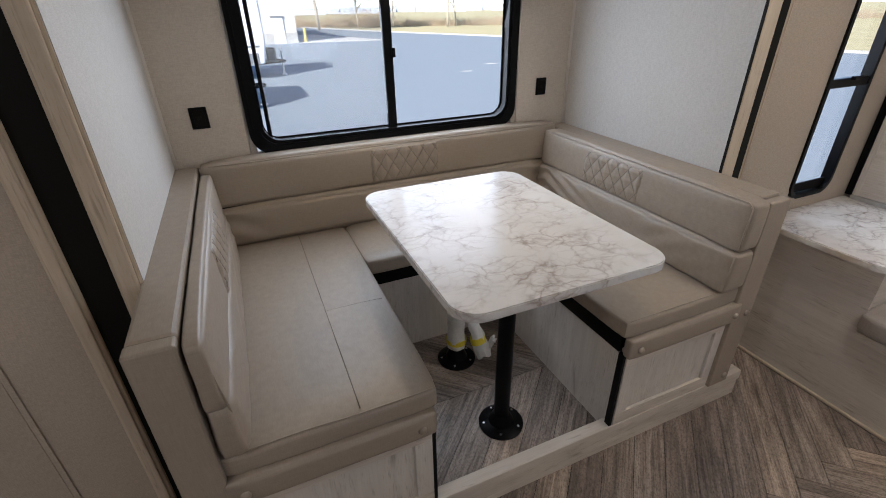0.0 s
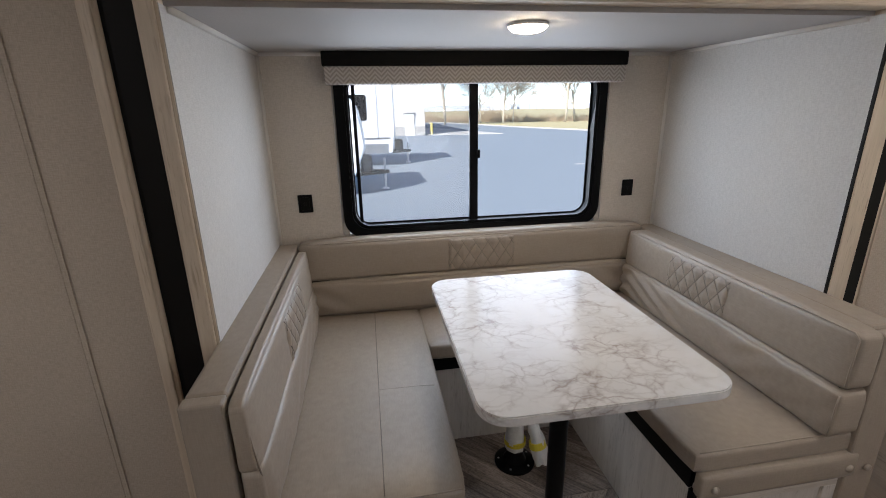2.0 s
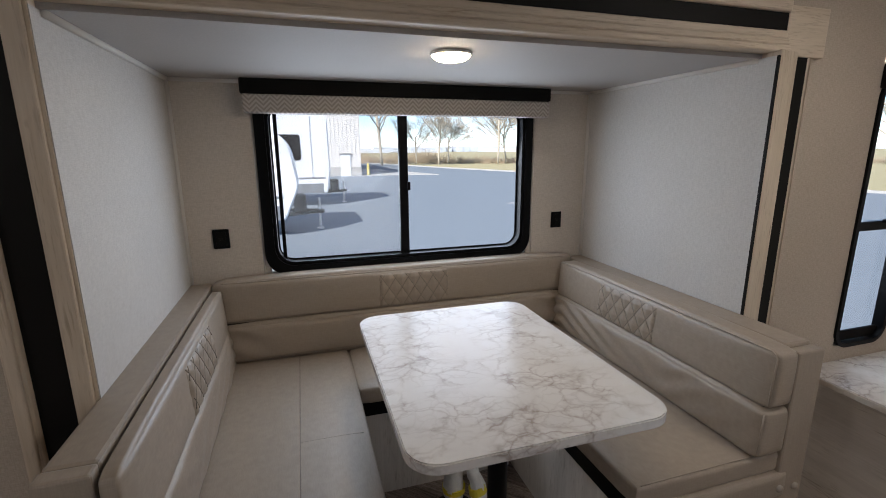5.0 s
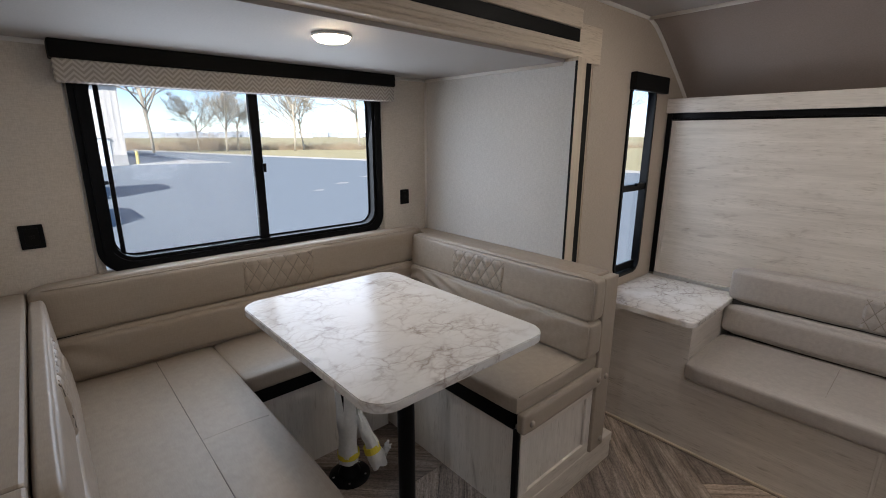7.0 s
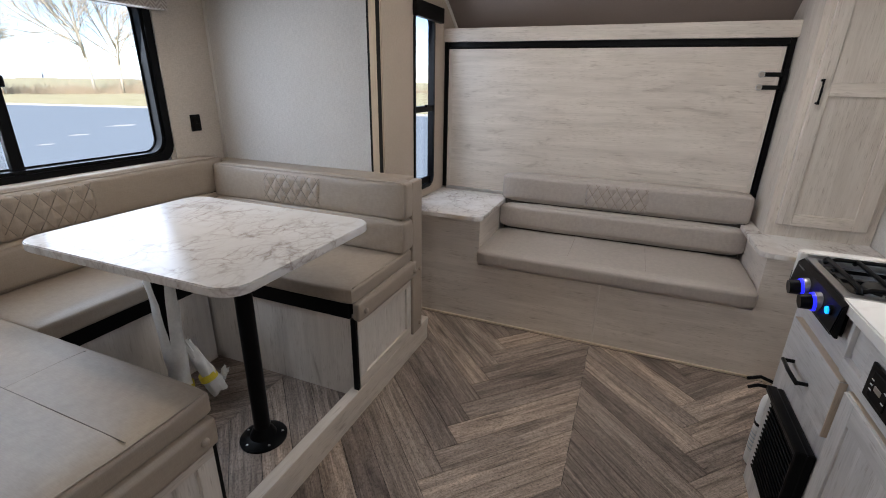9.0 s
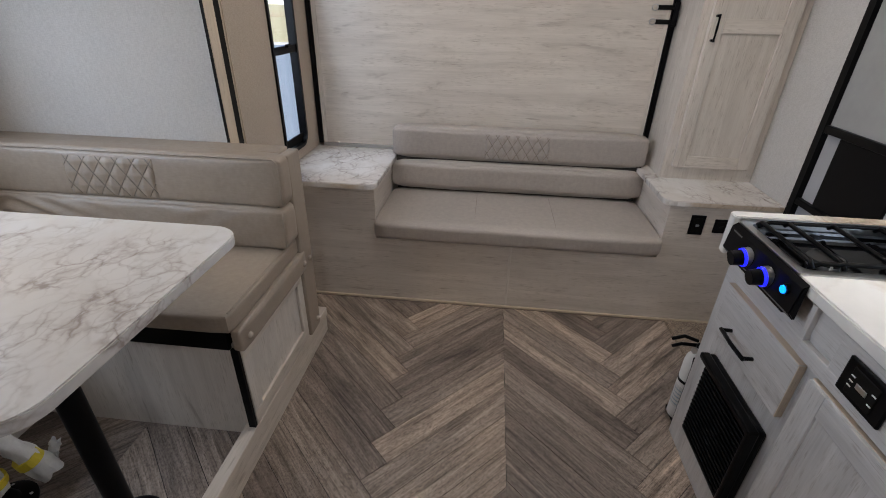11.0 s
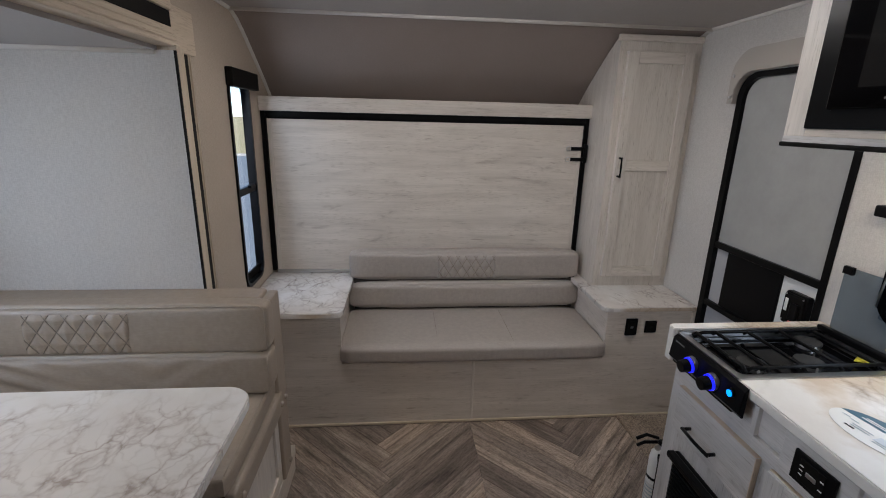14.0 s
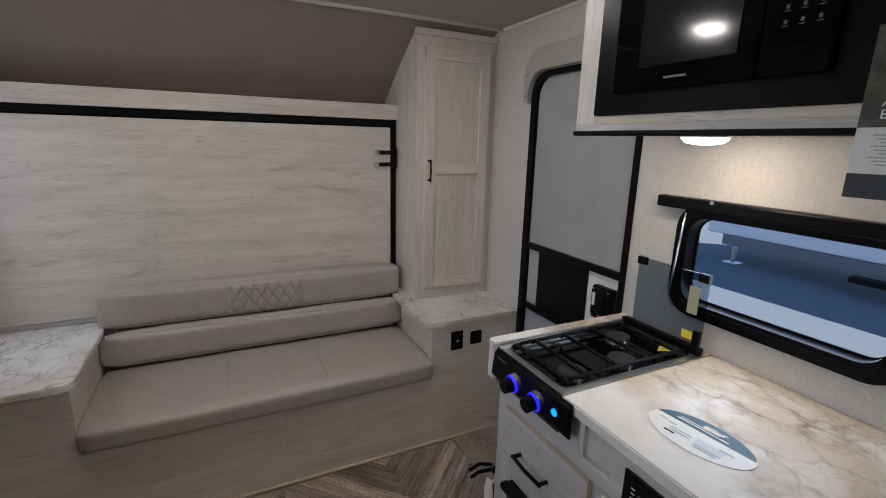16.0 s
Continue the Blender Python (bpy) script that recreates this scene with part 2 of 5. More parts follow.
for m_ in (M_BLACK, M_BLACKM, M_RUBBER):
    m_.node_tree.nodes["Principled BSDF"].inputs["Specular IOR Level"].default_value = 0.11
M_CARPET = speckle("carpet", (0.50, 0.40, 0.31), (0.09, 0.07, 0.055), 150, 1.0, 0.9, 0.006)
M_STEEL = mat("brushed_steel", (0.6, 0.6, 0.6), 0.28, 1.0)
M_GLOSS = mat("gloss_black", (0.002, 0.002, 0.0025), 0.04)
M_GLOSS.node_tree.nodes["Principled BSDF"].inputs["Specular IOR Level"].default_value = 0.2
M_WHITE = mat("white_plastic", (0.78, 0.78, 0.76), 0.4)
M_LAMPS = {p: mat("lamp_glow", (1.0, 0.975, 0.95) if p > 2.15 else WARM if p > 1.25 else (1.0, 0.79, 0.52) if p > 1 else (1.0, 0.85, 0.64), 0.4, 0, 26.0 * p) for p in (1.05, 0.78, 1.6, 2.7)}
M_CAULK = mat("pale_trim", (0.66, 0.63, 0.59), 0.6)


def plank_mat():
    """Weathered board print: long dark streaks, fine pores, a tone of its own for each board."""
    m = wood("floor_plank", (0.485, 0.418, 0.365), (0.10, 0.083, 0.072), 0, 0.42, vary=True, fine=1.5)
    src = m.node_tree.nodes["Principled BSDF"].inputs["Base Color"].links[0].from_socket
    st = node(m, "ShaderNodeTexNoise", Scale=1.0, Detail=6.0, Roughness=0.7, Distortion=0.6)
    wire(m, coords(m, (3.2, 60, 60), vary=True), st.inputs["Vector"])
    streak = ramp(m, st.outputs[0], [(0.33, (0.45, 0.42, 0.40)), (0.47, (0.92, 0.9, 0.88)), (0.62, (1.15, 1.14, 1.12))])
    po = node(m, "ShaderNodeTexNoise", Scale=1.0, Detail=2.0)
    wire(m, coords(m, (22, 420, 420), vary=True), po.inputs["Vector"])
    pores = ramp(m, po.outputs[0], [(0.30, (0.45, 0.43, 0.42)), (0.42, (1, 1, 1))])
    inf = m.node_tree.nodes.new("ShaderNodeObjectInfo")
    tone = ramp(m, inf.outputs["Random"], [(0.0, (0.66, 0.63, 0.63)), (0.6, (1.0, 0.98, 0.97)), (1.0, (1.50, 1.42, 1.33))])
    saw = node(m, "ShaderNodeTexNoise", Scale=1.0, Detail=3.0, Roughness=0.65)
    wire(m, coords(m, (90, 130, 130), vary=True), saw.inputs["Vector"])
    c = mixc(m, 1.0, mixc(m, 1.0, src, streak, "MULTIPLY"), pores, "MULTIPLY")
    c = mixc(m, 1.0, c, ramp(m, saw.outputs[0], [(0.36, (0.68, 0.66, 0.65)), (0.55, (1.08, 1.07, 1.06))]), "MULTIPLY")
    paint(m, mixc(m, 1.0, c, tone, "MULTIPLY"))
    return m


M_PLANK = plank_mat()
M_JOINT = speckle("floor_joint", (0.030, 0.024, 0.020), (0.018, 0.015, 0.013), 200, 0.8, 0.2, 0.0005)


def glass(name, tint=(1, 1, 1), rough=0.0, clear=0.97):
    """Thin pane: mostly clear, with a mirror gloss on top."""
    m = bpy.data.materials.new(name)
    m.use_nodes = True
    t = m.node_tree
    t.nodes.remove(t.nodes["Principled BSDF"])
    tr = t.nodes.new("ShaderNodeBsdfTransparent")
    tr.inputs[0].default_value = (*[clear * v for v in tint], 1)
    gl = t.nodes.new("ShaderNodeBsdfGlossy")
    gl.inputs["Roughness"].default_value = rough
    mx = t.nodes.new("ShaderNodeMixShader")
    lw = t.nodes.new("ShaderNodeLayerWeight")
    lw.inputs[0].default_value = 0.5
    pw = t.nodes.new("ShaderNodeMath")
    pw.operation, pw.inputs[1].default_value = "POWER", 5.0
    ma = t.nodes.new("ShaderNodeMath")
    ma.operation, ma.inputs[1].default_value, ma.inputs[2].default_value = "MULTIPLY_ADD", 0.85, 0.008
    t.links.new(lw.outputs["Facing"], pw.inputs[0])
    t.links.new(pw.outputs[0], ma.inputs[0])
    t.links.new(ma.outputs[0], mx.inputs[0])
    t.links.new(tr.outputs[0], mx.inputs[1])
    t.links.new(gl.outputs[0], mx.inputs[2])
    t.links.new(mx.outputs[0], t.nodes["Material Output"].inputs[0])
    return m


M_GLASS = glass("window_glass")


def screen(name, clear):
    """Fine mesh: mostly see-through, with a pale haze."""
    m = bpy.data.materials.new(name)
    m.use_nodes = True
    t = m.node_tree
    t.nodes.remove(t.nodes["Principled BSDF"])
    tr = t.nodes.new("ShaderNodeBsdfTransparent")
    df = t.nodes.new("ShaderNodeBsdfDiffuse")
    df.inputs[0].default_value = (0.65, 0.67, 0.70, 1)
    mx = t.nodes.new("ShaderNodeMixShader")
    mx.inputs[0].default_value = 1 - clear
    t.links.new(tr.outputs[0], mx.inputs[1])
    t.links.new(df.outputs[0], mx.inputs[2])
    t.links.new(mx.outputs[0], t.nodes["Material Output"].inputs[0])
    return m


M_SCREEN = screen("screen_mesh", 0.84)
M_SMOKE = glass("smoked_glass", (0.60, 0.66, 0.72), 0.02, 0.9)


# ---- building blocks ----
def box(x0, x1, y0, y1, z0, z1, bev=0.0, seg=2):
    bm = bmesh.new()
    bmesh.ops.create_cube(bm, size=1.0)
    for v in bm.verts:
        v.co = Vector((x0 + (v.co.x + 0.5) * (x1 - x0), y0 + (v.co.y + 0.5) * (y1 - y0), z0 + (v.co.z + 0.5) * (z1 - z0)))
    if bev:
        bmesh.ops.bevel(bm, geom=list(bm.edges), offset=bev, segments=seg, affect="EDGES", profile=0.5)
    return bm


def join(*bms):
    out = bmesh.new()
    for b in bms:
        me = bpy.data.meshes.new("tmp")
        b.to_mesh(me)
        b.free()
        out.from_mesh(me)
        bpy.data.meshes.remove(me)
    return out


def moved(bm, m):
    bmesh.ops.transform(bm, matrix=m, verts=bm.verts)
    return bm


def cyl(p, q, r, r2=None, seg=20):
    """A capped cylinder or cone from p to q."""
    p, q = Vector(p), Vector(q)
    bm = bmesh.new()
    bmesh.ops.create_cone(bm, cap_ends=True, segments=seg, radius1=r, radius2=r if r2 is None else r2, depth=(q - p).length)
    turn = (q - p).to_track_quat("Z", "Y").to_matrix().to_4x4()
    return moved(bm, Matrix.Translation((p + q) / 2) @ turn)


def lathe(profile, centre, seg=28):
    """A turned shape from (radius, height) pairs about a vertical axis."""
    bm = bmesh.new()
    rings = []
    for r, h in profile:
        rings.append([bm.verts.new((centre[0] + r * math.cos(2 * math.pi * i / seg), centre[1] + r * math.sin(2 * math.pi * i / seg), centre[2] + h)) for i in range(seg)])
    for a, b in zip(rings, rings[1:]):
        for i in range(seg):
            bm.faces.new((a[i], a[(i + 1) % seg], b[(i + 1) % seg], b[i]))
    bm.faces.new(rings[0][::-1])
    bm.faces.new(rings[-1])
    return bm


def rounded(pts_rad, n=8):
    """Outline of a polygon whose corners (x, y, radius) are rounded."""
    out = []
    k = len(pts_rad)
    for i in range(k):
        (px, py, _), (x, y, r), (qx, qy, _) = pts_rad[i - 1], pts_rad[i], pts_rad[(i + 1) % k]
        a, b = Vector((px - x, py - y)).normalized(), Vector((qx - x, qy - y)).normalized()
        if r <= 0:
            out.append((x, y))
            continue
        d = r / math.tan(a.angle(b) / 2)
        p0, p1 = Vector((x, y)) + a * d, Vector((x, y)) + b * d
        c = Vector((x, y)) + (a + b).normalized() * (r / math.sin(a.angle(b) / 2))
        a0 = math.atan2(p0.y - c.y, p0.x - c.x)
        a1 = math.atan2(p1.y - c.y, p1.x - c.x)
        da = (a1 - a0 + math.pi) % (2 * math.pi) - math.pi
        out += [(c.x + r * math.cos(a0 + da * j / n), c.y + r * math.sin(a0 + da * j / n)) for j in range(n + 1)]
    return out


def slab(outline, lo, hi, plane="z", bev=0.0):
    """A flat board with the given outline; plane z: (x, y), plane y: (x, z), plane x: (y, z)."""
    put = {"z": lambda a, b, h: (a, b, h), "y": lambda a, b, h: (a, h, b), "x": lambda a, b, h: (h, a, b)}[plane]
    bm = bmesh.new()
    low = [bm.verts.new(put(a, b, lo)) for a, b in outline]
    high = [bm.verts.new(put(a, b, hi)) for a, b in outline]
    n = len(outline)
    f0, f1 = bm.faces.new(low[::-1]), bm.faces.new(high)
    for i in range(n):
        bm.faces.new((low[i], low[(i + 1) % n], high[(i + 1) % n], high[i]))
    bmesh.ops.recalc_face_normals(bm, faces=bm.faces)
    if bev:
        bmesh.ops.bevel(bm, geom=list(f0.edges) + list(f1.edges), offset=bev, segments=2, affect="EDGES")
    return bm


def ring(outer, inner, lo, hi, plane="z"):
    """A frame between two outlines of as many points."""
    put = {"z": lambda a, b, h: (a, b, h), "y": lambda a, b, h: (a, h, b), "x": lambda a, b, h: (h, a, b)}[plane]
    bm = bmesh.new()
    rows = [[bm.verts.new(put(a, b, h)) for a, b in o] for o, h in ((outer, lo), (outer, hi), (inner, hi), (inner, lo))]
    n = len(outer)
    for r in range(4):
        p, q = rows[r], rows[(r + 1) % 4]
        for i in range(n):
            bm.faces.new((p[i], p[(i + 1) % n], q[(i + 1) % n], q[i]))
    bmesh.ops.recalc_face_normals(bm, faces=bm.faces)
    return bm


def rect(x0, x1, z0, z1, r, n=8):
    return rounded([(x0, z0, r), (x1, z0, r), (x1, z1, r), (x0, z1, r)], n)


def cushion(x0, x1, y0, y1, z0, z1, r=0.03, puff=0.012, wrinkle=0.0, cuts=14, seed=0.0, folds=()):
    """A padded block: round edges, swollen faces, soft wrinkles towards the rims."""
    bm = bmesh.new()
    bmesh.ops.create_cube(bm, size=2.0)
    bmesh.ops.subdivide_edges(bm, edges=bm.edges, cuts=cuts, use_grid_fill=True)
    c = Vector(((x0 + x1) / 2, (y0 + y1) / 2, (z0 + z1) / 2))
    h = Vector(((x1 - x0) / 2, (y1 - y0) / 2, (z1 - z0) / 2))
    for v in bm.verts:
        u = v.co.copy()
        p = Vector((math.copysign(abs(u[i]) ** 0.8, u[i]) * h[i] for i in range(3)))
        q = Vector((max(-h[i] + r, min(h[i] - r, p[i])) for i in range(3)))
        d = p - q
        if d.length > 1e-9:
            p = q + d.normalized() * r
        bulge = Vector((0, 0, 0))
        for i in range(3):
            j, k = (i + 1) % 3, (i + 2) % 3
            if abs(u[i]) > 0.98:
                e = (1 - u[j] ** 4) * (1 - u[k] ** 4)
                bulge[i] = math.copysign(puff * e, u[i])
        p = p + bulge
        w = c + p
        if wrinkle:
            g = noise.noise(Vector((w.x * 9 + seed, w.y * 9, w.z * 16))) + 0.5 * noise.noise(Vector((w.x * 26, w.y * 26 + seed, w.z * 30)))
            w += Vector((1 if h.x < 0.12 else 0.2, 1 if h.y < 0.12 else 0.2, 1 if h.z < 0.08 else 0.2)) * g * wrinkle
        for axis, at, reach, depth, lean in folds:
            s_ = w[axis] - at
            a_ = depth * math.sin(70 * (abs(s_) * 0.55 + (w.z - z0) * lean)) * math.exp(-(s_ / reach) ** 2)
            w[1 - axis] += a_ * (1 - abs(u[2]) ** 4)
        v.co = w
    for f in bm.faces:
        f.smooth = True
    return bm


def lean(bm, back, amount, z0=0.636, span=0.33):
    """Tip the front face of a back cushion towards its wall at x = back, most at the top."""
    for v in bm.verts:
        w = min(1.0, abs(v.co.x - back) / 0.09)
        v.co.x += math.copysign(amount * w * (v.co.z - z0) / span, back - v.co.x)
    return bm


def part(name, bm, material, parent=None, label="", smooth=False):
    me = bpy.data.meshes.new(name)
    if smooth:
        for f in bm.faces:
            f.smooth = True
    bm.to_mesh(me)
    bm.free()
    me.materials.append(material)
    if smooth:
        me.set_sharp_from_angle(angle=radians(40))
    ob = new(name, me)
    if parent is not None:
        ob.parent = parent
        if parent.parent is None:
            ob.matrix_parent_inverse = Matrix.Translation(-parent.location)
    if label:
        ob["label"] = label
    return ob


def thing(name, base, label, category, group="", kind=""):
    e = new(name)
    e.empty_display_size = 0.1
    e.location = base
    return tagged(e, label, category, group, kind)


def structure(name, bm, material, label="", category="", smooth=False):
    return tagged(part(name, bm, material, smooth=smooth), label, category, "", "structure")


def tube(points, r, seg=10, closed=False):
    """A round bar along a line of points."""
    bm = bmesh.new()
    pts = [Vector(p) for p in points]
    rows = []
    for i, p in enumerate(pts):
        a = pts[max(i - 1, 0)]
        b = pts[min(i + 1, len(pts) - 1)]
        q = (b - a).to_track_quat("Z", "Y")
        rows.append([bm.verts.new(p + q @ Vector((r * math.cos(2 * math.pi * k / seg), r * math.sin(2 * math.pi * k / seg), 0))) for k in range(seg)])
    for a, b in zip(rows, rows[1:]):
        for k in range(seg):
            bm.faces.new((a[k], a[(k + 1) % seg], b[(k + 1) % seg], b[k]))
    bm.faces.new(rows[0][::-1])
    bm.faces.new(rows[-1])
    bmesh.ops.recalc_face_normals(bm, faces=bm.faces)
    for f in bm.faces:
        f.smooth = True
    return bm

# ---- the shell ----
CEIL, LEFT, RIGHT, SLIDE_Z = 2.115, 1.25, RIGHT_Y, 0.09


def holed(axis, lo, hi, a0, a1, z0, z1, holes):
    """A wall across one axis, from a0 to a1 along the other, with holes (b0, b1, c0, c1) through it."""
    cells = []
    cut = sorted({a0, a1, *[h[0] for h in holes], *[h[1] for h in holes]})
    for p, q in zip(cut, cut[1:]):
        spans = sorted((h[2], h[3]) for h in holes if h[0] <= p and q <= h[1])
        z = z0
        for s0, s1 in spans + [(z1, z1)]:
            if s0 > z:
                cells.append((p, q, z, s0))
            z = s1
    return join(*[box(p, q, lo, hi, c, d) if axis == "y" else box(lo, hi, p, q, c, d) for p, q, c, d in cells])


structure("floor", box(-1.95, 3.0, RIGHT - 0.05, LEFT + 0.05, -0.08, -0.005), M_JOINT, "grey-brown herringbone plank-look vinyl floor", "floor")
structure("slide_floor", box(-0.32, 1.70, 0.955, 2.25, 0.02, SLIDE_Z - 0.005), M_JOINT, "grey plank-look vinyl floor of the dinette platform", "floor")
structure("ceiling", box(-1.95, 2.37, RIGHT - 0.05, LEFT + 0.05, CEIL, CEIL + 0.05), M_CEIL, "pale matt vinyl ceiling", "ceiling")
structure("slide_ceiling", box(-0.33, 1.72, 1.262, 2.25, 1.832, 1.872), M_CEIL, "pale vinyl ceiling of the dinette slide-out", "ceiling")
nose_in = [(2.37, 2.115), (2.46, 2.085), (2.56, 2.025), (2.68, 1.945), (2.82, 1.85), (2.96, 1.745), (3.0, 1.70)]
nose = [(a, b) for a, b in nose_in] + [(a + 0.03, b + 0.04) for a, b in reversed(nose_in)]
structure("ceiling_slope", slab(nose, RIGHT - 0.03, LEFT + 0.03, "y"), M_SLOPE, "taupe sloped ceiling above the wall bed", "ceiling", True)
structure("wall_front", box(3.0, 3.05, RIGHT - 0.05, LEFT + 0.05, -0.08, 1.75), M_WALL, "beige linen-look front wall", "wall")
structure("wall_back", box(-2.0, -1.95, RIGHT - 0.05, LEFT + 0.05, -0.08, CEIL + 0.05), M_WALL, "beige linen-look rear wall", "wall")
structure("wall_left", holed("y", LEFT, LEFT + 0.03, -1.95, 3.0, -0.08, CEIL, [(-0.34, 1.73, -0.08, 1.87), (2.255, 2.540, 0.745, 1.79)]), M_WALL, "beige linen-look wall with the dinette opening and a tall window", "wall")
structure("wall_right", holed("y", RIGHT - 0.06, RIGHT, -1.95, 3.0, -0.08, CEIL, [(1.422, 2.075, 0.02, 1.86), (0.592, 1.208, 1.012, 1.368)]), M_SLIDE, "pale linen-look wall with entry door and kitchen window", "wall")
structure("slide_wall_back", holed("y", 2.19, 2.24, -0.33, 1.72, 0.02, 1.86, [(0.05, 1.322, 1.008, 1.785)]), M_BACK, "beige linen-look wall behind the dinette", "wall")
structure("slide_wall_left", box(-0.32, -0.28, 1.226, 2.19, 0.09, 1.832), M_SLIDE, "pale linen-look side wall of the slide-out", "wall")
structure("slide_wall_right", join(box(1.665, 1.705, 1.264, 2.19, 0.09, 1.832), box(1.665, 1.6702, 1.2065, 1.264, 0.14, 1.832)), M_SLIDE, "pale linen-look side wall of the slide-out", "wall")

# trims of the slide-out opening
for side, xs in (("left", ((-0.450, -0.409, "w"), (-0.409, -0.334, "b"), (-0.334, -0.281, "w"))), ("right", ((1.774, 1.838, "b"), (1.838, 1.858, "w")))):
    t = thing("trim", ((xs[0][0] + xs[-1][1]) / 2, 1.24, 0.09), "pale wooden upright trim with a black rubber seal", "trim", "", "structure")
    for a, b, k in xs:
        if k == "w":
            part("moulding", box(a, b, 1.222 if b - a > 0.03 else 1.236, 1.262, 0.0, 1.850, 0.006), M_TRIM_Z, t)
            part("bead", box(a + 0.008, b - 0.008, 1.214 if b - a > 0.03 else 1.230, 1.24, 0.0, 1.848, 0.003), M_TRIM_Z, t)
        else:
            part("seal", box(a, b, 1.236, 1.262, 0.0, 1.850), M_RUBBER, t, "black rubber seal")
part("moulding", slab([(1.6705, 1.200), (1.675, 1.197), (1.768, 1.218), (1.7735, 1.224), (1.7735, 1.262), (1.6705, 1.262)], 0.0, 1.850, "z", 0.002), M_TRIM_Z, t)
part("edge_seal", box(1.6635, 1.6700, 1.198, 1.2060, 0.95, 1.832), M_RUBBER, t, "thin black edge seal")
h = thing("header_trim", (0.7, 1.24, 1.84), "pale wooden header trim with a black rubber seal", "trim", "", "structure")
part("moulding", box(-0.33, 1.72, 1.205, 1.27, 1.846, 1.866, 0.006), M_TRIM_X, h)
part("moulding", box(-0.33, 1.72, 1.213, 1.262, 1.866, 1.888, 0.006), M_TRIM_X, h)
part("moulding", box(-0.33, 1.72, 1.222, 1.262, 1.888, 1.912, 0.005), M_TRIM_X, h)
part("seal", box(-0.33, 1.72, 1.228, 1.262, 1.912, 1.965, 0.003), M_RUBBER, h, "black rubber seal")
part("moulding", box(-0.33, 1.72, 1.218, 1.262, 1.965, 2.04, 0.006), M_TRIM_X, h)
part("end_cap", box(1.72, 1.90, 1.228, 1.2495, 1.838, 1.99, 0.004), M_TRIM_X, h)
part("end_cap", box(-0.50, -0.33, 1.228, 1.2495, 1.850, 1.99, 0.004), M_TRIM_X, h)
SEAM_X = -0.640
structure("wall_panel_strip", join(box(SEAM_X, SEAM_X + 0.004, 1.2455, 1.2495, 0.0, 2.1, 0.001), box(SEAM_X + 0.014, SEAM_X + 0.018, 1.2455, 1.2495, 0.0, 2.1, 0.001), box(SEAM_X + 0.004, SEAM_X + 0.014, 1.247, 1.2495, 0.0, 2.1)), M_WALL, "narrow grooved wall panel batten", "trim")


def bead(name, pts, r=0.009):
    return structure(name, tube(pts, r, 8), M_CAULK, "pale vinyl corner bead", "trim")


bead("trim_corner_1", [(-0.278, 2.188, 0.95), (-0.278, 2.188, 1.831)])
bead("trim_corner_2", [(1.663, 2.188, 0.95), (1.663, 2.188, 1.831)])
bead("trim_corner_3", [(-0.278, 2.186, 1.829), (1.663, 2.186, 1.829)], 0.011)
bead("trim_corner_4", [(-0.277, 1.27, 1.829), (-0.277, 2.188, 1.829)], 0.011)
bead("trim_corner_5", [(1.662, 1.27, 1.829), (1.662, 2.188, 1.829)], 0.011)
bead("trim_corner_6", [(2.37, RIGHT, CEIL - 0.002), (2.37, LEFT, CEIL - 0.002)], 0.013)
bead("trim_corner_7", [(-1.95, LEFT - 0.001, CEIL), (2.37, LEFT - 0.001, CEIL)] + [(a, LEFT - 0.001, b) for a, b in nose_in[1:]], 0.013)
bead("trim_corner_8", [(-1.95, RIGHT + 0.001, CEIL), (2.37, RIGHT + 0.001, CEIL)] + [(a, RIGHT + 0.001, b) for a, b in nose_in[1:]], 0.013)
bead("trim_seam_1", [(0.022, 2.189, 0.95), (0.022, 2.189, 1.75)], 0.003)
bead("trim_seam_2", [(1.352, 2.189, 0.95), (1.352, 2.189, 1.75)], 0.003)


# ---- windows ----
def framed_window(name, label, x0, x1, z0, z1, wall, out, r, w, bars, base):
    """A black-framed window in a wall across y; out is the way outdoors (+1 or -1); w the width of its frame."""
    win = thing(name, base, label, "window", "", "structure")
    s = -out

    def rng(a, b):
        p, q = wall + s * a, wall + s * b
        return min(p, q), max(p, q)

    part("window_frame", ring(rect(x0, x1, z0, z1, r), rect(x0 + w, x1 - w, z0 + w, z1 - w, r * 0.72), *(rng(-0.03, 0.016) if w > 0.03 else rng(-0.032, 0.010)), "y"), M_BLACK, win, "black moulded frame")
    if w > 0.03:
        part("inner_rim", ring(rect(x0 + w * 0.35, x1 - w * 0.35, z0 + w * 0.35, z1 - w * 0.35, r * 0.9), rect(x0 + w * 0.75, x1 - w * 0.75, z0 + w * 0.75, z1 - w * 0.75, r * 0.8), *rng(0.0, 0.024), "y"), M_BLACK, win)
    if w > 0.03:
        part("outer_rim", ring(rect(x0 + w * 0.8, x1 - w * 0.8, z0 + w * 0.8, z1 - w * 0.8, r * 0.75), rect(x0 + w * 1.12, x1 - w * 1.12, z0 + w * 1.12, z1 - w * 1.12, r * 0.6), *rng(-0.036, -0.03), "y"), M_BLACKM, win)
    pane = part("pane", slab(rect(x0 + w, x1 - w, z0 + w, z1 - w, r * 0.7), *rng(-0.029, -0.025), "y"), M_GLASS, win, "clear glass")
    pane.visible_shadow = False
    for b in bars:
        part("mullion", box(b[0], b[1], *rng(-0.024, 0.004), b[2], b[3], 0.004), M_BLACK, win)
    return win


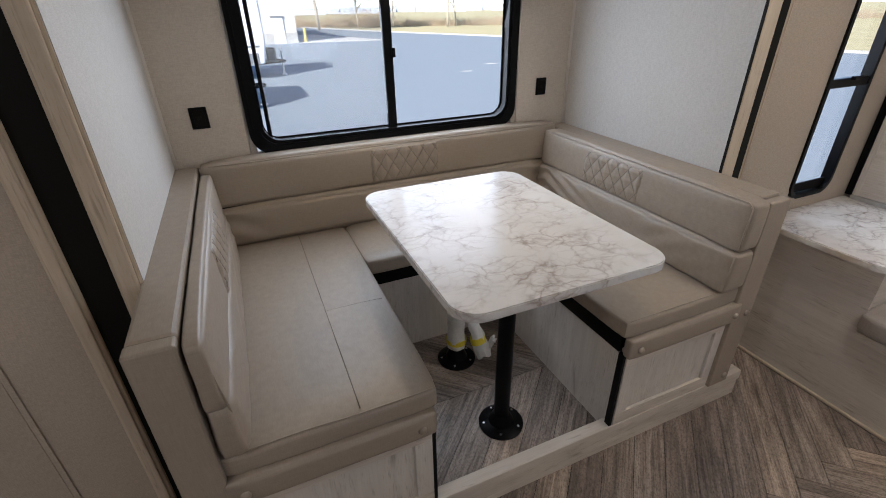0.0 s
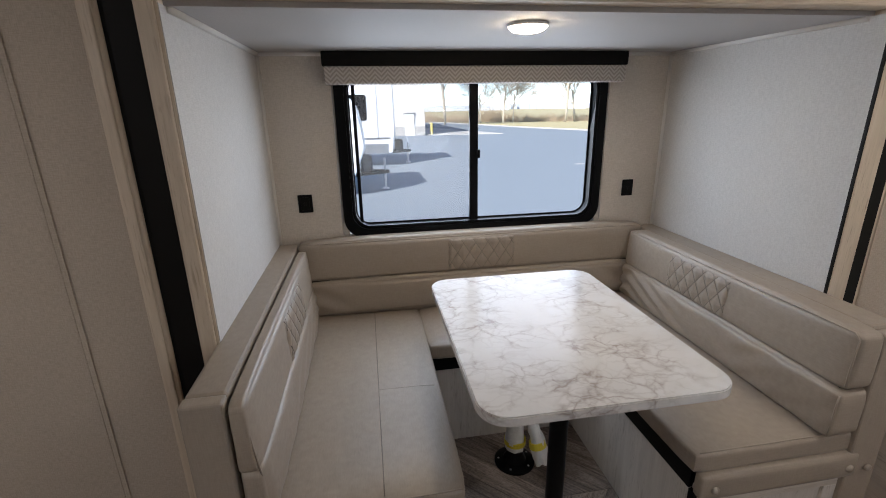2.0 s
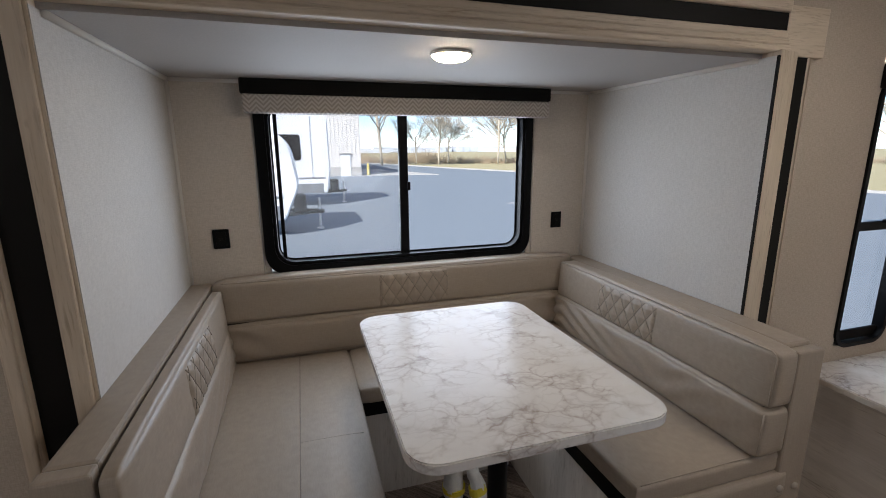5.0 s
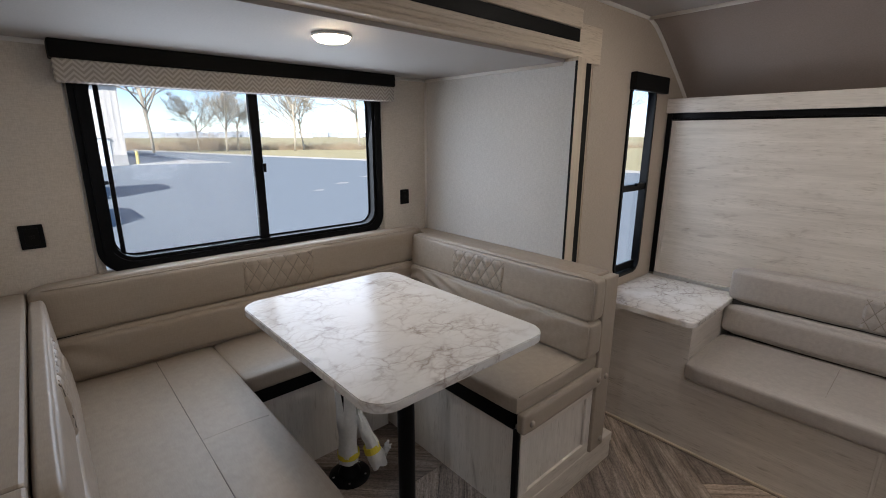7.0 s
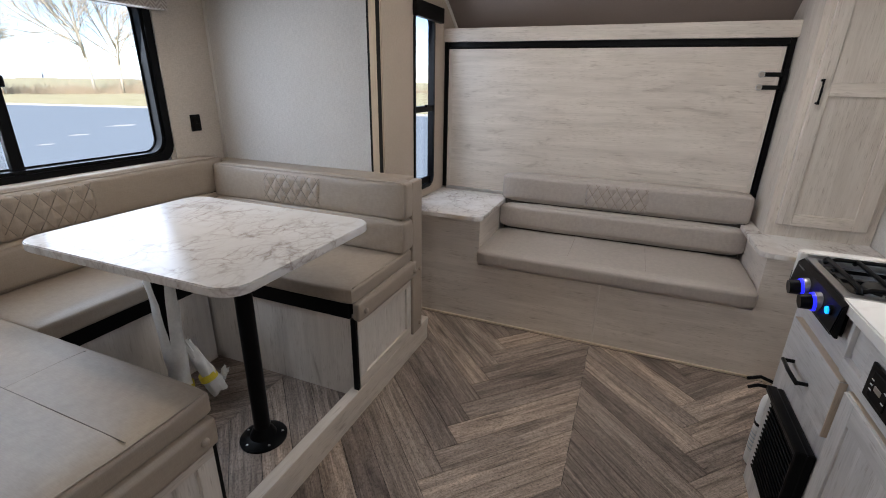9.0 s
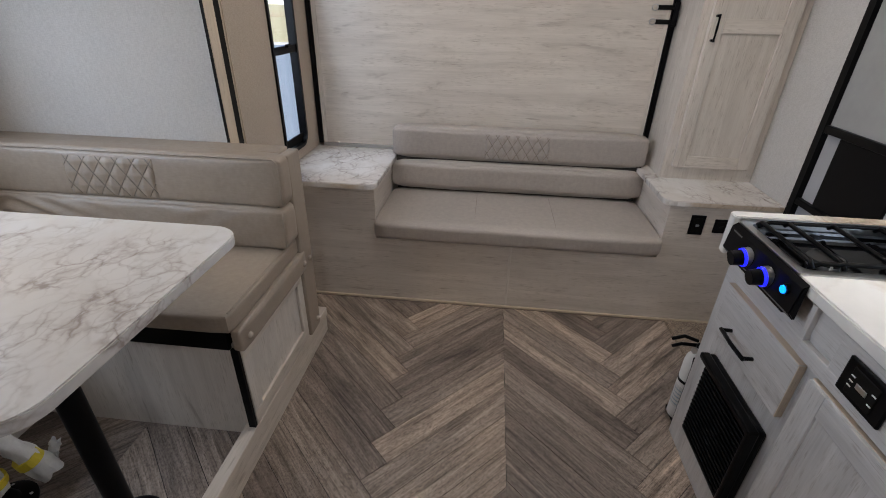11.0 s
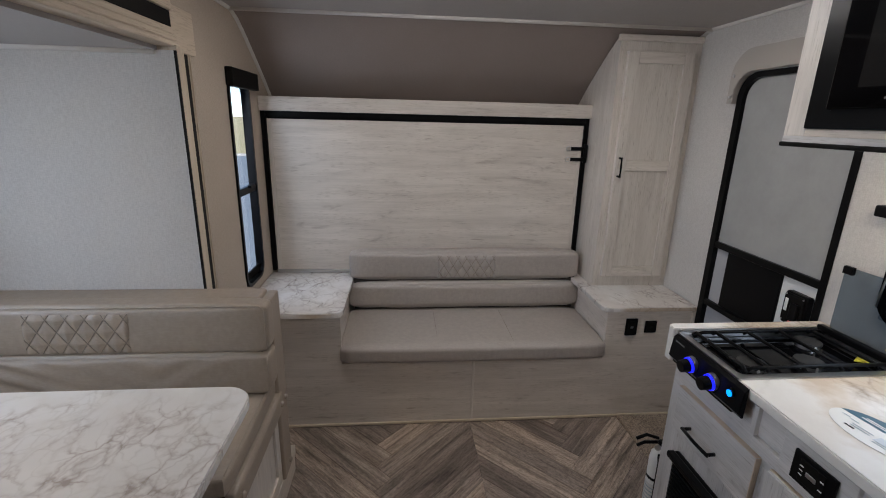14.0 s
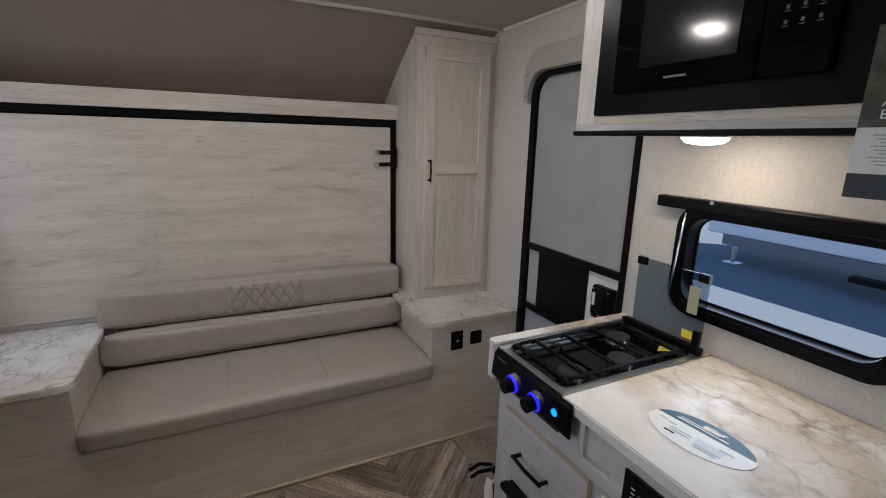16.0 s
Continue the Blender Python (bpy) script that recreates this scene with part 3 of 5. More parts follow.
w1 = framed_window("window_1", "wide black-framed sliding window above the dinette", 0.030, 1.336, 0.994, 1.80, 2.19, 1, 0.10, 0.058, [(0.650, 0.692, 1.04, 1.75)], (0.69, 2.19, 1.0))
part("latch", box(0.684, 0.698, 2.168, 2.185, 1.36, 1.40, 0.003), M_BLACK, w1)
scr = part("insect_screen", box(0.122, 0.652, 2.226, 2.227, 1.052, 1.746), M_SCREEN, w1, "hazy insect screen")
scr.visible_shadow = False
part("slider_stile", box(0.106, 0.122, 2.196, 2.209, 1.055, 1.74, 0.003), M_BLACK, w1)
w2 = framed_window("window_2", "tall narrow black-framed window beside the wall bed", 2.245, 2.548, 0.735, 1.80, LEFT, 1, 0.075, 0.018, [(2.262, 2.532, 1.225, 1.262)], (2.41, LEFT, 0.735))
part("latch", box(2.39, 2.43, 1.226, 1.244, 1.255, 1.27, 0.003), M_BLACK, w2)
part("sill_ledge", box(2.265, 2.528, LEFT + 0.012, LEFT + 0.024, 0.755, 0.80, 0.004), M_BLACKM, w2)
w3 = framed_window("window_3", "small black-framed kitchen window above the counter", 0.585, 1.215, 1.005, 1.375, RIGHT, -1, 0.085, 0.045, [], (0.9, RIGHT, 1.005))
part("vertical_rod", tube([(1.185, RIGHT + 0.05, 1.07), (1.165, RIGHT + 0.05, 1.345)], 0.003, 8), M_STEEL, w3)

v = thing("window_valance", (0.70, 2.19, 1.70), "black-topped window valance with chevron-patterned fabric front", "valance")
part("top_board", box(-0.005, 1.390, 2.105, 2.186, 1.772, 1.8315, 0.006), M_BLACKM, v, "black top board")


def zigzag_mat():
    m = mat("chevron_fabric", (0.5, 0.46, 0.42), 0.8)
    w = m.node_tree.nodes.new("ShaderNodeTexWave")
    w.inputs["Scale"].default_value = 17.0
    w.inputs["Distortion"].default_value = 0.0
    tc = m.node_tree.nodes.new("ShaderNodeTexCoord")
    sp = m.node_tree.nodes.new("ShaderNodeSeparateXYZ")
    wire(m, tc.outputs["Object"], sp.inputs[0])
    pp = m.node_tree.nodes.new("ShaderNodeMath")
    pp.operation = "PINGPONG"
    pp.inputs[1].default_value = 0.027
    wire(m, sp.outputs[0], pp.inputs[0])
    ad = m.node_tree.nodes.new("ShaderNodeMath")
    wire(m, pp.outputs[0], ad.inputs[0])
    wire(m, sp.outputs[2], ad.inputs[1])
    cb = m.node_tree.nodes.new("ShaderNodeCombineXYZ")
    wire(m, ad.outputs[0], cb.inputs[0])
    wire(m, cb.outputs[0], w.inputs["Vector"])
    paint(m, ramp(m, w.outputs["Fac"], [(0.3, (0.33, 0.295, 0.265)), (0.7, (0.50, 0.455, 0.41))]))
    bump(m, w.outputs["Fac"], 0.3, 0.001)
    return m


part("fabric_front", box(0.001, 1.384, 2.108, 2.184, 1.698, 1.7715, 0.006), zigzag_mat(), v, "beige chevron fabric")
v = thing("window_valance", (2.47, LEFT, 1.75), "small black window valance", "valance")
part("valance_box", box(2.235, 2.635, LEFT - 0.035, LEFT - 0.001, 1.755, 1.842, 0.006), M_BLACKM, v)
v = thing("blind_headrail", (0.95, RIGHT, 1.36), "black metal blind headrail above the kitchen window", "blind")
part("headrail", box(0.52, 1.285, RIGHT + 0.001, RIGHT + 0.042, 1.352, 1.39, 0.006), M_BLACK, v)
part("screw", cyl((1.09, RIGHT + 0.042, 1.385), (1.09, RIGHT + 0.045, 1.385), 0.006), M_STEEL, v)

# ---- entry door ----
d = thing("door_1", (1.755, RIGHT, 0.03), "closed entry door with black-framed screen and grey shade", "door", "", "structure")
arch = lambda x0, x1, z0, z1, r: rounded([(x0, z0, 0.02), (x1, z0, 0.02), (x1, z1, r), (x0, z1, r)])
part("door_frame", ring(arch(1.410, 2.083, 0.02, 1.87, 0.11), arch(1.436, 2.046, 0.05, 1.845, 0.09), RIGHT - 0.04, RIGHT + 0.008, "y"), M_BLACK, d, "black door frame")
part("door_leaf", box(1.436, 2.074, RIGHT - 0.055, RIGHT - 0.03, 0.021, 1.858), M_WHITE, d)
part("shade", box(1.425, 2.055, RIGHT - 0.020, RIGHT - 0.012, 1.055, 1.85), speckle("grey_shade", (0.36, 0.36, 0.35), (0.31, 0.31, 0.302), 5, 0.7, 0.5, 0.006), d, "plain grey pull-down shade")
part("cross_bar", box(1.43, 2.05, RIGHT - 0.02, RIGHT + 0.005, 1.030, 1.062, 0.004), M_BLACK, d)
part("cross_bar", box(1.43, 2.05, RIGHT - 0.02, RIGHT + 0.005, 0.718, 0.746, 0.004), M_BLACK, d)
part("slider_panel", box(1.62, 1.955, RIGHT - 0.018, RIGHT - 0.006, 0.747, 1.029, 0.003), M_BLACK, d, "black slide-through panel")
part("screen_panel", box(1.955, 2.05, RIGHT - 0.027, RIGHT - 0.018, 0.746, 1.03), mat("pale_screen", (0.42, 0.42, 0.43), 0.6), d)
part("white_panel", box(1.43, 1.62, RIGHT - 0.027, RIGHT - 0.016, 0.746, 1.03), M_WHITE, d)
part("lower_panel", box(1.43, 2.05, RIGHT - 0.027, RIGHT - 0.018, 0.04, 0.718), mat("grey_screen", (0.36, 0.37, 0.40), 0.5), d)
lock = part("lock", box(1.455, 1.562, RIGHT - 0.016, RIGHT + 0.016, 0.845, 0.985, 0.008), M_BLACK, d, "black door latch")
part("bezel", box(1.462, 1.555, RIGHT + 0.016, RIGHT + 0.021, 0.855, 0.978, 0.006), M_BLACKM, lock)
part("paddle", box(1.475, 1.515, RIGHT + 0.021, RIGHT + 0.034, 0.875, 0.945, 0.005), M_BLACK, lock, "black pull paddle")
part("lever", box(1.478, 1.512, RIGHT + 0.021, RIGHT + 0.030, 0.850, 0.868, 0.003), mat("red_plastic", (0.55, 0.02, 0.02), 0.4), lock, "red lever")
part("label_plate", box(1.535, 1.550, RIGHT + 0.021, RIGHT + 0.023, 0.90, 0.955, 0.0008), M_WHITE, lock)
for px, pz in ((1.468, 0.972), (1.549, 0.972), (1.549, 0.861)):
    part("screw", cyl((px, RIGHT + 0.021, pz), (px, RIGHT + 0.0235, pz), 0.0035, seg=10), M_STEEL, lock)
sh = thing("door_shroud", (1.76, RIGHT, 1.73), "beige arched cover above the entry door", "trim")
out = rounded([(1.36, 1.975, 0.12), (1.36, 1.735, 0), (1.405, 1.735, 0), (1.405, 1.875, 0.10), (2.086, 1.875, 0.10), (2.086, 1.735, 0), (2.125, 1.735, 0), (2.125, 1.975, 0.12)])
part("cover", slab(out, RIGHT + 0.001, RIGHT + 0.03, "y", 0.003), mat("shroud_beige", (0.42, 0.38, 0.34), 0.6), sh)
for px, pz in ((2.105, 1.765), (2.10, 1.86)):
    part("rivet", cyl((px, RIGHT + 0.03, pz), (px, RIGHT + 0.034, pz), 0.008, 0.006, 12), M_STEEL, sh)


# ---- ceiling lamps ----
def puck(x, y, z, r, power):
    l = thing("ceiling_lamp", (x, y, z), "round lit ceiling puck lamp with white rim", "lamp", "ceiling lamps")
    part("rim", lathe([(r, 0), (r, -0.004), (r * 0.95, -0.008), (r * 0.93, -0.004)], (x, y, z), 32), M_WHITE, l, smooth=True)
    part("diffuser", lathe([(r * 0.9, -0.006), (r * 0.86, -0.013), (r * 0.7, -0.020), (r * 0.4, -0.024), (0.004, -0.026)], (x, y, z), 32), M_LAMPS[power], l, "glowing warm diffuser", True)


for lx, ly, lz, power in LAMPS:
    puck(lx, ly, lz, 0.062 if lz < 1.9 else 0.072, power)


# ---- dinette ----
def socket(name, label, axis, at, a, z, w=0.06, hh=0.085, slots=True):
    """A black wall plate; axis says which way it faces."""
    o = thing(name, (a, at, z) if axis in "yY" else (at, a, z), label, "outlet", "wall outlets")
    sgn = -1 if axis in "yx" else 1
    lo, hi = sorted((at, at + sgn * 0.008))

    def bx(a0, a1, z0, z1, d0, d1, bev):
        p, q = sorted((at + sgn * d0, at + sgn * d1))
        return box(a0, a1, p, q, z0, z1, bev) if axis in "yY" else box(p, q, a0, a1, z0, z1, bev)
    part("plate", bx(a - w / 2, a + w / 2, z - hh / 2, z + hh / 2, 0, 0.008, 0.003), M_BLACK, o)
    part("insert", bx(a - w * 0.3, a + w * 0.3, z - hh * 0.36, z + hh * 0.36, 0.006, 0.011, 0.002), M_BLACKM, o)
    if slots:
        part("port", bx(a - w * 0.12, a + w * 0.12, z - 0.006, z + 0.006, 0.010, 0.0125, 0.001), M_STEEL if slots == 2 else M_RUBBER, o)
    return o


socket("wall_outlet", "black outlet plate on the dinette wall", "y", 2.19, -0.142, 1.175, 0.066)
socket("wall_outlet", "black outlet plate on the dinette wall", "y", 2.19, 1.497, 1.177, 0.06)

step = thing("dinette_platform", (0.77, 0.97, 0.0), "pale wooden step board along the dinette platform", "step", "", "structure")
part("riser", box(-0.40, 1.785, 0.945, 0.955, 0.0, 0.125), M_BENCH_X, step)
part("lip", box(-0.40, 1.785, 0.938, 0.985, 0.09, 0.138, 0.004), M_BENCH_X, step, "pale wooden lip board")
part("end_return", box(1.70, 1.785, 0.955, 1.248, 0.0, 0.136, 0.003), M_BENCH_X, step)


def shaker(parent, name, x0, x1, z0, z1, y, rail=0.055, material=None, panel=None, depth=0.018, label=""):
    """A framed door or drawer front that faces -y."""
    material, panel = material or M_BENCH_X, panel or M_BENCH_Z
    dr = part(name, box(x0, x1, y - 0.006, y, z0, z1), panel, parent, label)
    part("rail", box(x0, x1, y - depth, y - 0.006, z1 - rail, z1, 0.002), material, dr)
    part("rail", box(x0, x1, y - depth, y - 0.006, z0, z0 + rail, 0.002), material, dr)
    part("stile", box(x0, x0 + rail, y - depth, y - 0.006, z0 + rail, z1 - rail, 0.002), panel, dr)
    part("stile", box(x1 - rail, x1, y - depth, y - 0.006, z0 + rail, z1 - rail, 0.002), panel, dr)
    return dr


def button(parent, x, y, z):
    part("button", moved(lathe([(0.013, 0), (0.012, 0.005), (0.007, 0.009), (0.001, 0.010)], (0, 0, 0), 16), pose(x, y, z, 90)), M_VINYL, parent, "covered button", True)


FRONT = 0.945
BACK_L, TIP_L = -0.125, 0.03


def puffed(x, y, x0, x1, y0, y1, top, puff):
    """The height of a cushion's swollen top."""
    u = abs((2 * x - x0 - x1) / (x1 - x0)) ** 1.25
    w = abs((2 * y - y0 - y1) / (y1 - y0)) ** 1.25
    return top + puff * (1 - u ** 4) * (1 - w ** 4)


for side in ("left", "right"):
    L = side == "left"
    x_in, x_out = (0.345, -0.20) if L else (1.055, 1.60)
    xa, xb = min(x_in, x_out), max(x_in, x_out)
    b = thing("dinette_bench", ((xa + xb) / 2, 1.5, SLIDE_Z), "pale wooden dinette bench base with a panelled front", "bench", "dinette bench bases")
    part("body", box(xa + 0.01, xb, FRONT + 0.02, 2.185, SLIDE_Z, 0.50), M_BENCH_Z, b)
    part("inner_rail", box(x_in - 0.006, x_in + 0.01, FRONT + 0.02, 1.74, 0.485, 0.555, 0.002) if L is False else box(x_in - 0.01, x_in + 0.006, FRONT + 0.02, 1.74, 0.485, 0.555, 0.002), M_BLACK, b, "black rail under the cushion")
    part("corner_edge", box(x_in - 0.004, x_in + 0.008, FRONT - 0.004, FRONT + 0.02, 0.14, 0.485) if not L else box(x_in - 0.008, x_in + 0.004, FRONT - 0.004, FRONT + 0.02, 0.14, 0.485), M_BLACK, b)
    shaker(b, "front_panel", xa + 0.012 if not L else xa, xb - 0.008 if L else xb - 0.03, 0.14, 0.485, FRONT + 0.012)
    part("slat_top", box(xa, xb, FRONT + 0.02, 2.185, 0.50, 0.552), M_BLACKM, b)
    part("padded_strip", cushion(xa, xb - (0 if L else 0.01), FRONT - 0.028, FRONT + 0.012, 0.475, 0.562, 0.012, 0.003, 0, 8), M_VINYL, b, "padded vinyl strip")
    for bx_ in (xa + 0.04, xb - 0.045):
        button(b, bx_, FRONT - 0.03, 0.515)
    # upholstered end pillar and ledge behind the back cushion
    p0, p1 = (-0.288, -0.193) if L else (1.56, 1.668)
    a = thing("bench_end", ((p0 + p1) / 2, 1.5, SLIDE_Z), "taupe vinyl-covered bench end and ledge", "bench end", "bench ends")
    part("pillar", box(p0, p1, 0.925, 0.965, 0.14, 0.982 if L else 0.962, 0.006), M_VINYL, a)
    part("ledge", box(p0, p1, 0.966, 2.186, 0.64, 0.982 if L else 0.972, 0.010), M_VINYL, a)
    if not L:
        for bz in (0.50, 0.185):
            button(a, p1 - 0.035, 0.923, bz)
    # seat
    s = thing("seat_cushion", ((xa + xb) / 2, 1.5, 0.555), "taupe vinyl bench seat cushion with a stitched seam", "cushion", "dinette cushions")
    cx0, cx1 = (-0.20, 0.362) if L else (1.035, 1.60)
    part("pad", cushion(cx0, cx1, 0.94, 2.12, 0.555, 0.632, 0.018, 0.006, 0.0015, 16, 3.0 if L else 7.0), M_VINYL, s, smooth=True)
    if L:
        sx = cx0 + 0.345
        part("seam", tube([(sx, 0.955 + 1.12 * i / 24, puffed(sx, 0.955 + 1.12 * i / 24, cx0, cx1, 0.94, 2.12, 0.632, 0.006)) for i in range(25)], 0.0015, 6), M_SEAM, s, "stitched seam")
        part("seam", tube([(sx + 0.20 * i / 10, 1.42, puffed(sx + 0.20 * i / 10, 1.42, cx0, cx1, 0.94, 2.12, 0.632, 0.006) - 0.0004) for i in range(11)], 0.0012, 6), M_SEAM, s, "stitched seam")
    # back cushion in two rolls
    q0, q1 = (-0.188, BACK_L) if L else (1.455, 1.556)
    tip = TIP_L if L else 0.02
    wall_x = q0 if L else q1
    k = thing("back_cushion", ((q0 + q1) / 2, 1.5, 0.635), "taupe vinyl back cushion with a quilted diamond patch", "cushion", "dinette cushions")
    part("upper_roll", lean(cushion(q0, q1, 0.925, 2.09, 0.785 if L else 0.794, 0.974, 0.016, 0.009, 0.002, 34, 11.0 if L else 5.0), wall_x, tip), M_VINYL, k, smooth=True)
    # Dark core between the two rolls stands in for the shade there.
    part("crease", lean(box(q0 + 0.012, q1 - 0.012, 0.945, 2.07, 0.775, 0.81), wall_x, tip), M_CREASE_SHADE, k, "dark strip for the shade in the crease")
    part("lower_roll", lean(cushion(q0 + (0 if L else -0.012), q1 + (0.006 if L else 0), 0.925, 2.09, 0.636, 0.800 if L else 0.793, 0.020 if L else 0.014, 0.012 if L else 0.010, 0.0025, 40, 2.0 if L else 9.0, [(1, 2.0, 0.42, 0.004 if L else 0.008, 1.5), (1, 1.3, 0.3, 0.002 if L else 0.004, -1.0)]), wall_x, tip), M_VINYL, k, smooth=True)

c = thing("dinette_bench", (0.7, 1.95, SLIDE_Z), "pale wooden bench base under the window", "bench", "dinette bench bases")
part("body", box(0.35, 1.05, 1.765, 2.185, SLIDE_Z, 0.50), M_BENCH_Z, c)
part("inner_rail", box(0.36, 1.04, 1.742, 1.764, 0.485, 0.555, 0.002), M_BLACK, c, "black rail under the cushion")
part("slat_top", box(0.356, 1.044, 1.765, 2.185, 0.50, 0.552), M_BLACKM, c)
s = thing("seat_cushion", (0.70, 1.9, 0.555), "taupe vinyl seat cushion under the window", "cushion", "dinette cushions")
part("pad", cushion(0.368, 1.03, 1.71, 2.12, 0.555, 0.632, 0.018, 0.006, 0.0015, 12, 5.0), M_VINYL, s, smooth=True)
k = thing("back_cushion", (0.70, 2.13, 0.635), "long taupe vinyl back cushion below the window with a quilted patch", "cushion", "dinette cushions")
part("upper_roll", cushion(-0.18, 1.55, 2.095, 2.186, 0.812, 1.002, 0.022, 0.010, 0.002, 30, 1.0, [(0, 1.3, 0.10, 0.004, 0.3)]), M_VINYL, k, smooth=True)
part("crease", box(-0.15, 1.52, 2.105, 2.18, 0.79, 0.83), M_CREASE_SHADE, k, "dark strip for the shade in the crease")
part("lower_roll", cushion(-0.17, 1.54, 2.08, 2.184, 0.636, 0.806, 0.022, 0.012, 0.002, 40, 4.0, [(0, -0.12, 0.12, 0.007, 0.8), (0, 1.42, 0.14, 0.008, -0.8)]), M_VINYL, k, smooth=True)


def quilt(parent, origin, du, dv, out, w, hgt, n=6, m=1.8, material=None):
    """A quilted patch: diamond pillows pressed between crossed seams, with its thread."""
    origin, du, dv, out = Vector(origin), Vector(du), Vector(dv), Vector(out)
    bm = bmesh.new()
    nu, nv = 72, 40
    grid = []
    for j in range(nv + 1):
        row = []
        for i in range(nu + 1):
            u, v_ = i / nu, j / nv
            a = (u * n + v_ * m * 1.0) % 1.0
            b_ = (u * n - v_ * m * 1.0) % 1.0
            pil = (min(a, 1 - a, b_, 1 - b_) * 2) ** 0.75 * 0.008
            edge = min(1, min(u, 1 - u, (v_ + 0.02) * 0.8, (1.02 - v_) * 0.8) * 16)
            row.append(bm.verts.new(origin + du * (u * w) + dv * (v_ * hgt) + out * (pil * edge + 0.001 - 0.012 * (1 - edge) - 0.007 * (2 * v_ - 1) ** 4)))
        grid.append(row)
    for j in range(nv):
        for i in range(nu):
            bm.faces.new((grid[j][i], grid[j][i + 1], grid[j + 1][i + 1], grid[j + 1][i]))
    bmesh.ops.recalc_face_normals(bm, faces=bm.faces)
    q = part("quilted_patch", bm, material or M_VINYL, parent, "quilted diamond stitching", True)
    lines = []
    for sgn in (1, -1):
        for k_ in range(-4, n + 5):
            # line u*n + sgn*v*m = k_
            pts = []
            for v_ in (0.06, 0.94):
                pts.append(((k_ - sgn * v_ * m) / n, v_))
            (u0, v0), (u1, v1) = pts
            if u1 == u0:
                continue
            lo, hi = sorted(((0.05 - u0) / (u1 - u0), (0.95 - u0) / (u1 - u0)))
            t0, t1 = max(0, lo), min(1, hi)
            if t1 - t0 < 0.05:
                continue
            lines.append(tube([origin + du * ((u0 + (u1 - u0) * t) * w) + dv * ((v0 + (v1 - v0) * t) * hgt) + out * (0.0028 - 0.007 * (2 * (v0 + (v1 - v0) * t) - 1) ** 4) for t in [t0 + (t1 - t0) * e / 6 for e in range(7)]], 0.0014, 5))
    part("stitching", join(*lines), M_THREAD, q, "thread darkened for groove shade")


def welt(parent, pts, r=0.0028):
    """A thin sewn welt that follows a rim, slightly wavy."""
    fine = []
    for p, q in zip(pts, pts[1:]):
        p, q = Vector(p), Vector(q)
        k_ = max(2, int((q - p).length / 0.04))
        fine += [p + (q - p) * i / k_ for i in range(k_)]
    fine.append(Vector(pts[-1]))
    fine = [p + Vector((noise.noise(p * 11), noise.noise(p * 11 + Vector((5, 0, 0))), noise.noise(p * 11 + Vector((0, 7, 0))))) * 0.0025 for p in fine]
    part("welt", tube(fine, r, 6), M_VINYL, parent, "sewn welt along the rim")


cush = [o for o in scene.objects if o.name.startswith("back_cushion")]
welt(cush[0], [(BACK_L - TIP_L - 0.002, 2.06, 0.971), (BACK_L - TIP_L - 0.002, 0.945, 0.971), (BACK_L - TIP_L - 0.002, 0.928, 0.955), (BACK_L - TIP_L * 0.4, 0.924, 0.775)])
welt(cush[0], [(BACK_L - TIP_L * 0.45, 0.926, 0.79), (BACK_L - 0.004, 0.926, 0.65)])
welt(cush[1], [(1.455 + 0.022, 2.06, 0.971), (1.455 + 0.022, 0.945, 0.971), (1.455 + 0.022, 0.928, 0.955), (1.455 + 0.012, 0.924, 0.81)])
welt(cush[1], [(1.450 + 0.008, 0.926, 0.78), (1.450, 0.926, 0.65)])
welt(cush[2], [(-0.15, 2.099, 0.996), (1.52, 2.099, 0.996)])
for o, xs in ((c_, (-0.185, 0.347) if c_.location.x < 0.5 else (1.05, 1.585)) for c_ in [o for o in scene.objects if o.name.startswith("seat_cushion")][:2]):
    welt(o, [(xs[0], 0.944, 0.628), (xs[1], 0.944, 0.628)], 0.0024)
quilt(cush[0], (BACK_L + 0.0165 - TIP_L * 0.503, 1.367, 0.802), (0, 1, 0), (-TIP_L * 0.485 / 0.16, 0, 1), (1, 0, 0), 0.38, 0.16)
quilt(cush[1], (1.4455 + 0.02 * 0.503, 1.367, 0.802), (0, 1, 0), (0.02 * 0.485 / 0.16, 0, 1), (-1, 0, 0), 0.38, 0.16)
quilt(cush[2], (0.505, 2.0835, 0.822), (1, 0, 0), (0, 0, 1), (0, -1, 0), 0.365, 0.168)

# table
t = thing("dinette_table", (0.70, 1.35, SLIDE_Z), "white marble-look dinette table on two black pedestal legs", "table")
part("tabletop", slab(rounded([(0.372, 0.822, 0.075), (1.032, 0.822, 0.075), (1.032, 1.698, 0.075), (0.372, 1.698, 0.075)]), 0.905, 0.932, "z", 0.003), M_MARBLE, t, "white marble-look laminate top")
for ly in (1.165, 1.58):
    lg = part("leg", cyl((0.715, ly, SLIDE_Z + 0.03), (0.715, ly, 0.904), 0.030, seg=24), M_BLACK, t, smooth=True)
    part("floor_flange", lathe([(0.088, 0), (0.088, 0.006), (0.078, 0.012), (0.05, 0.018), (0.042, 0.035), (0.034, 0.05), (0.031, 0.055)], (0.715, ly, SLIDE_Z), 32), M_BLACK, lg, smooth=True)
    for i in range(5):
        an = i * 2 * math.pi / 5 + 0.4
        part("screw", lathe([(0.006, 0.0), (0.004, 0.003)], (0.715 + 0.07 * math.cos(an), ly + 0.07 * math.sin(an), SLIDE_Z + 0.012), 8), M_STEEL, lg)


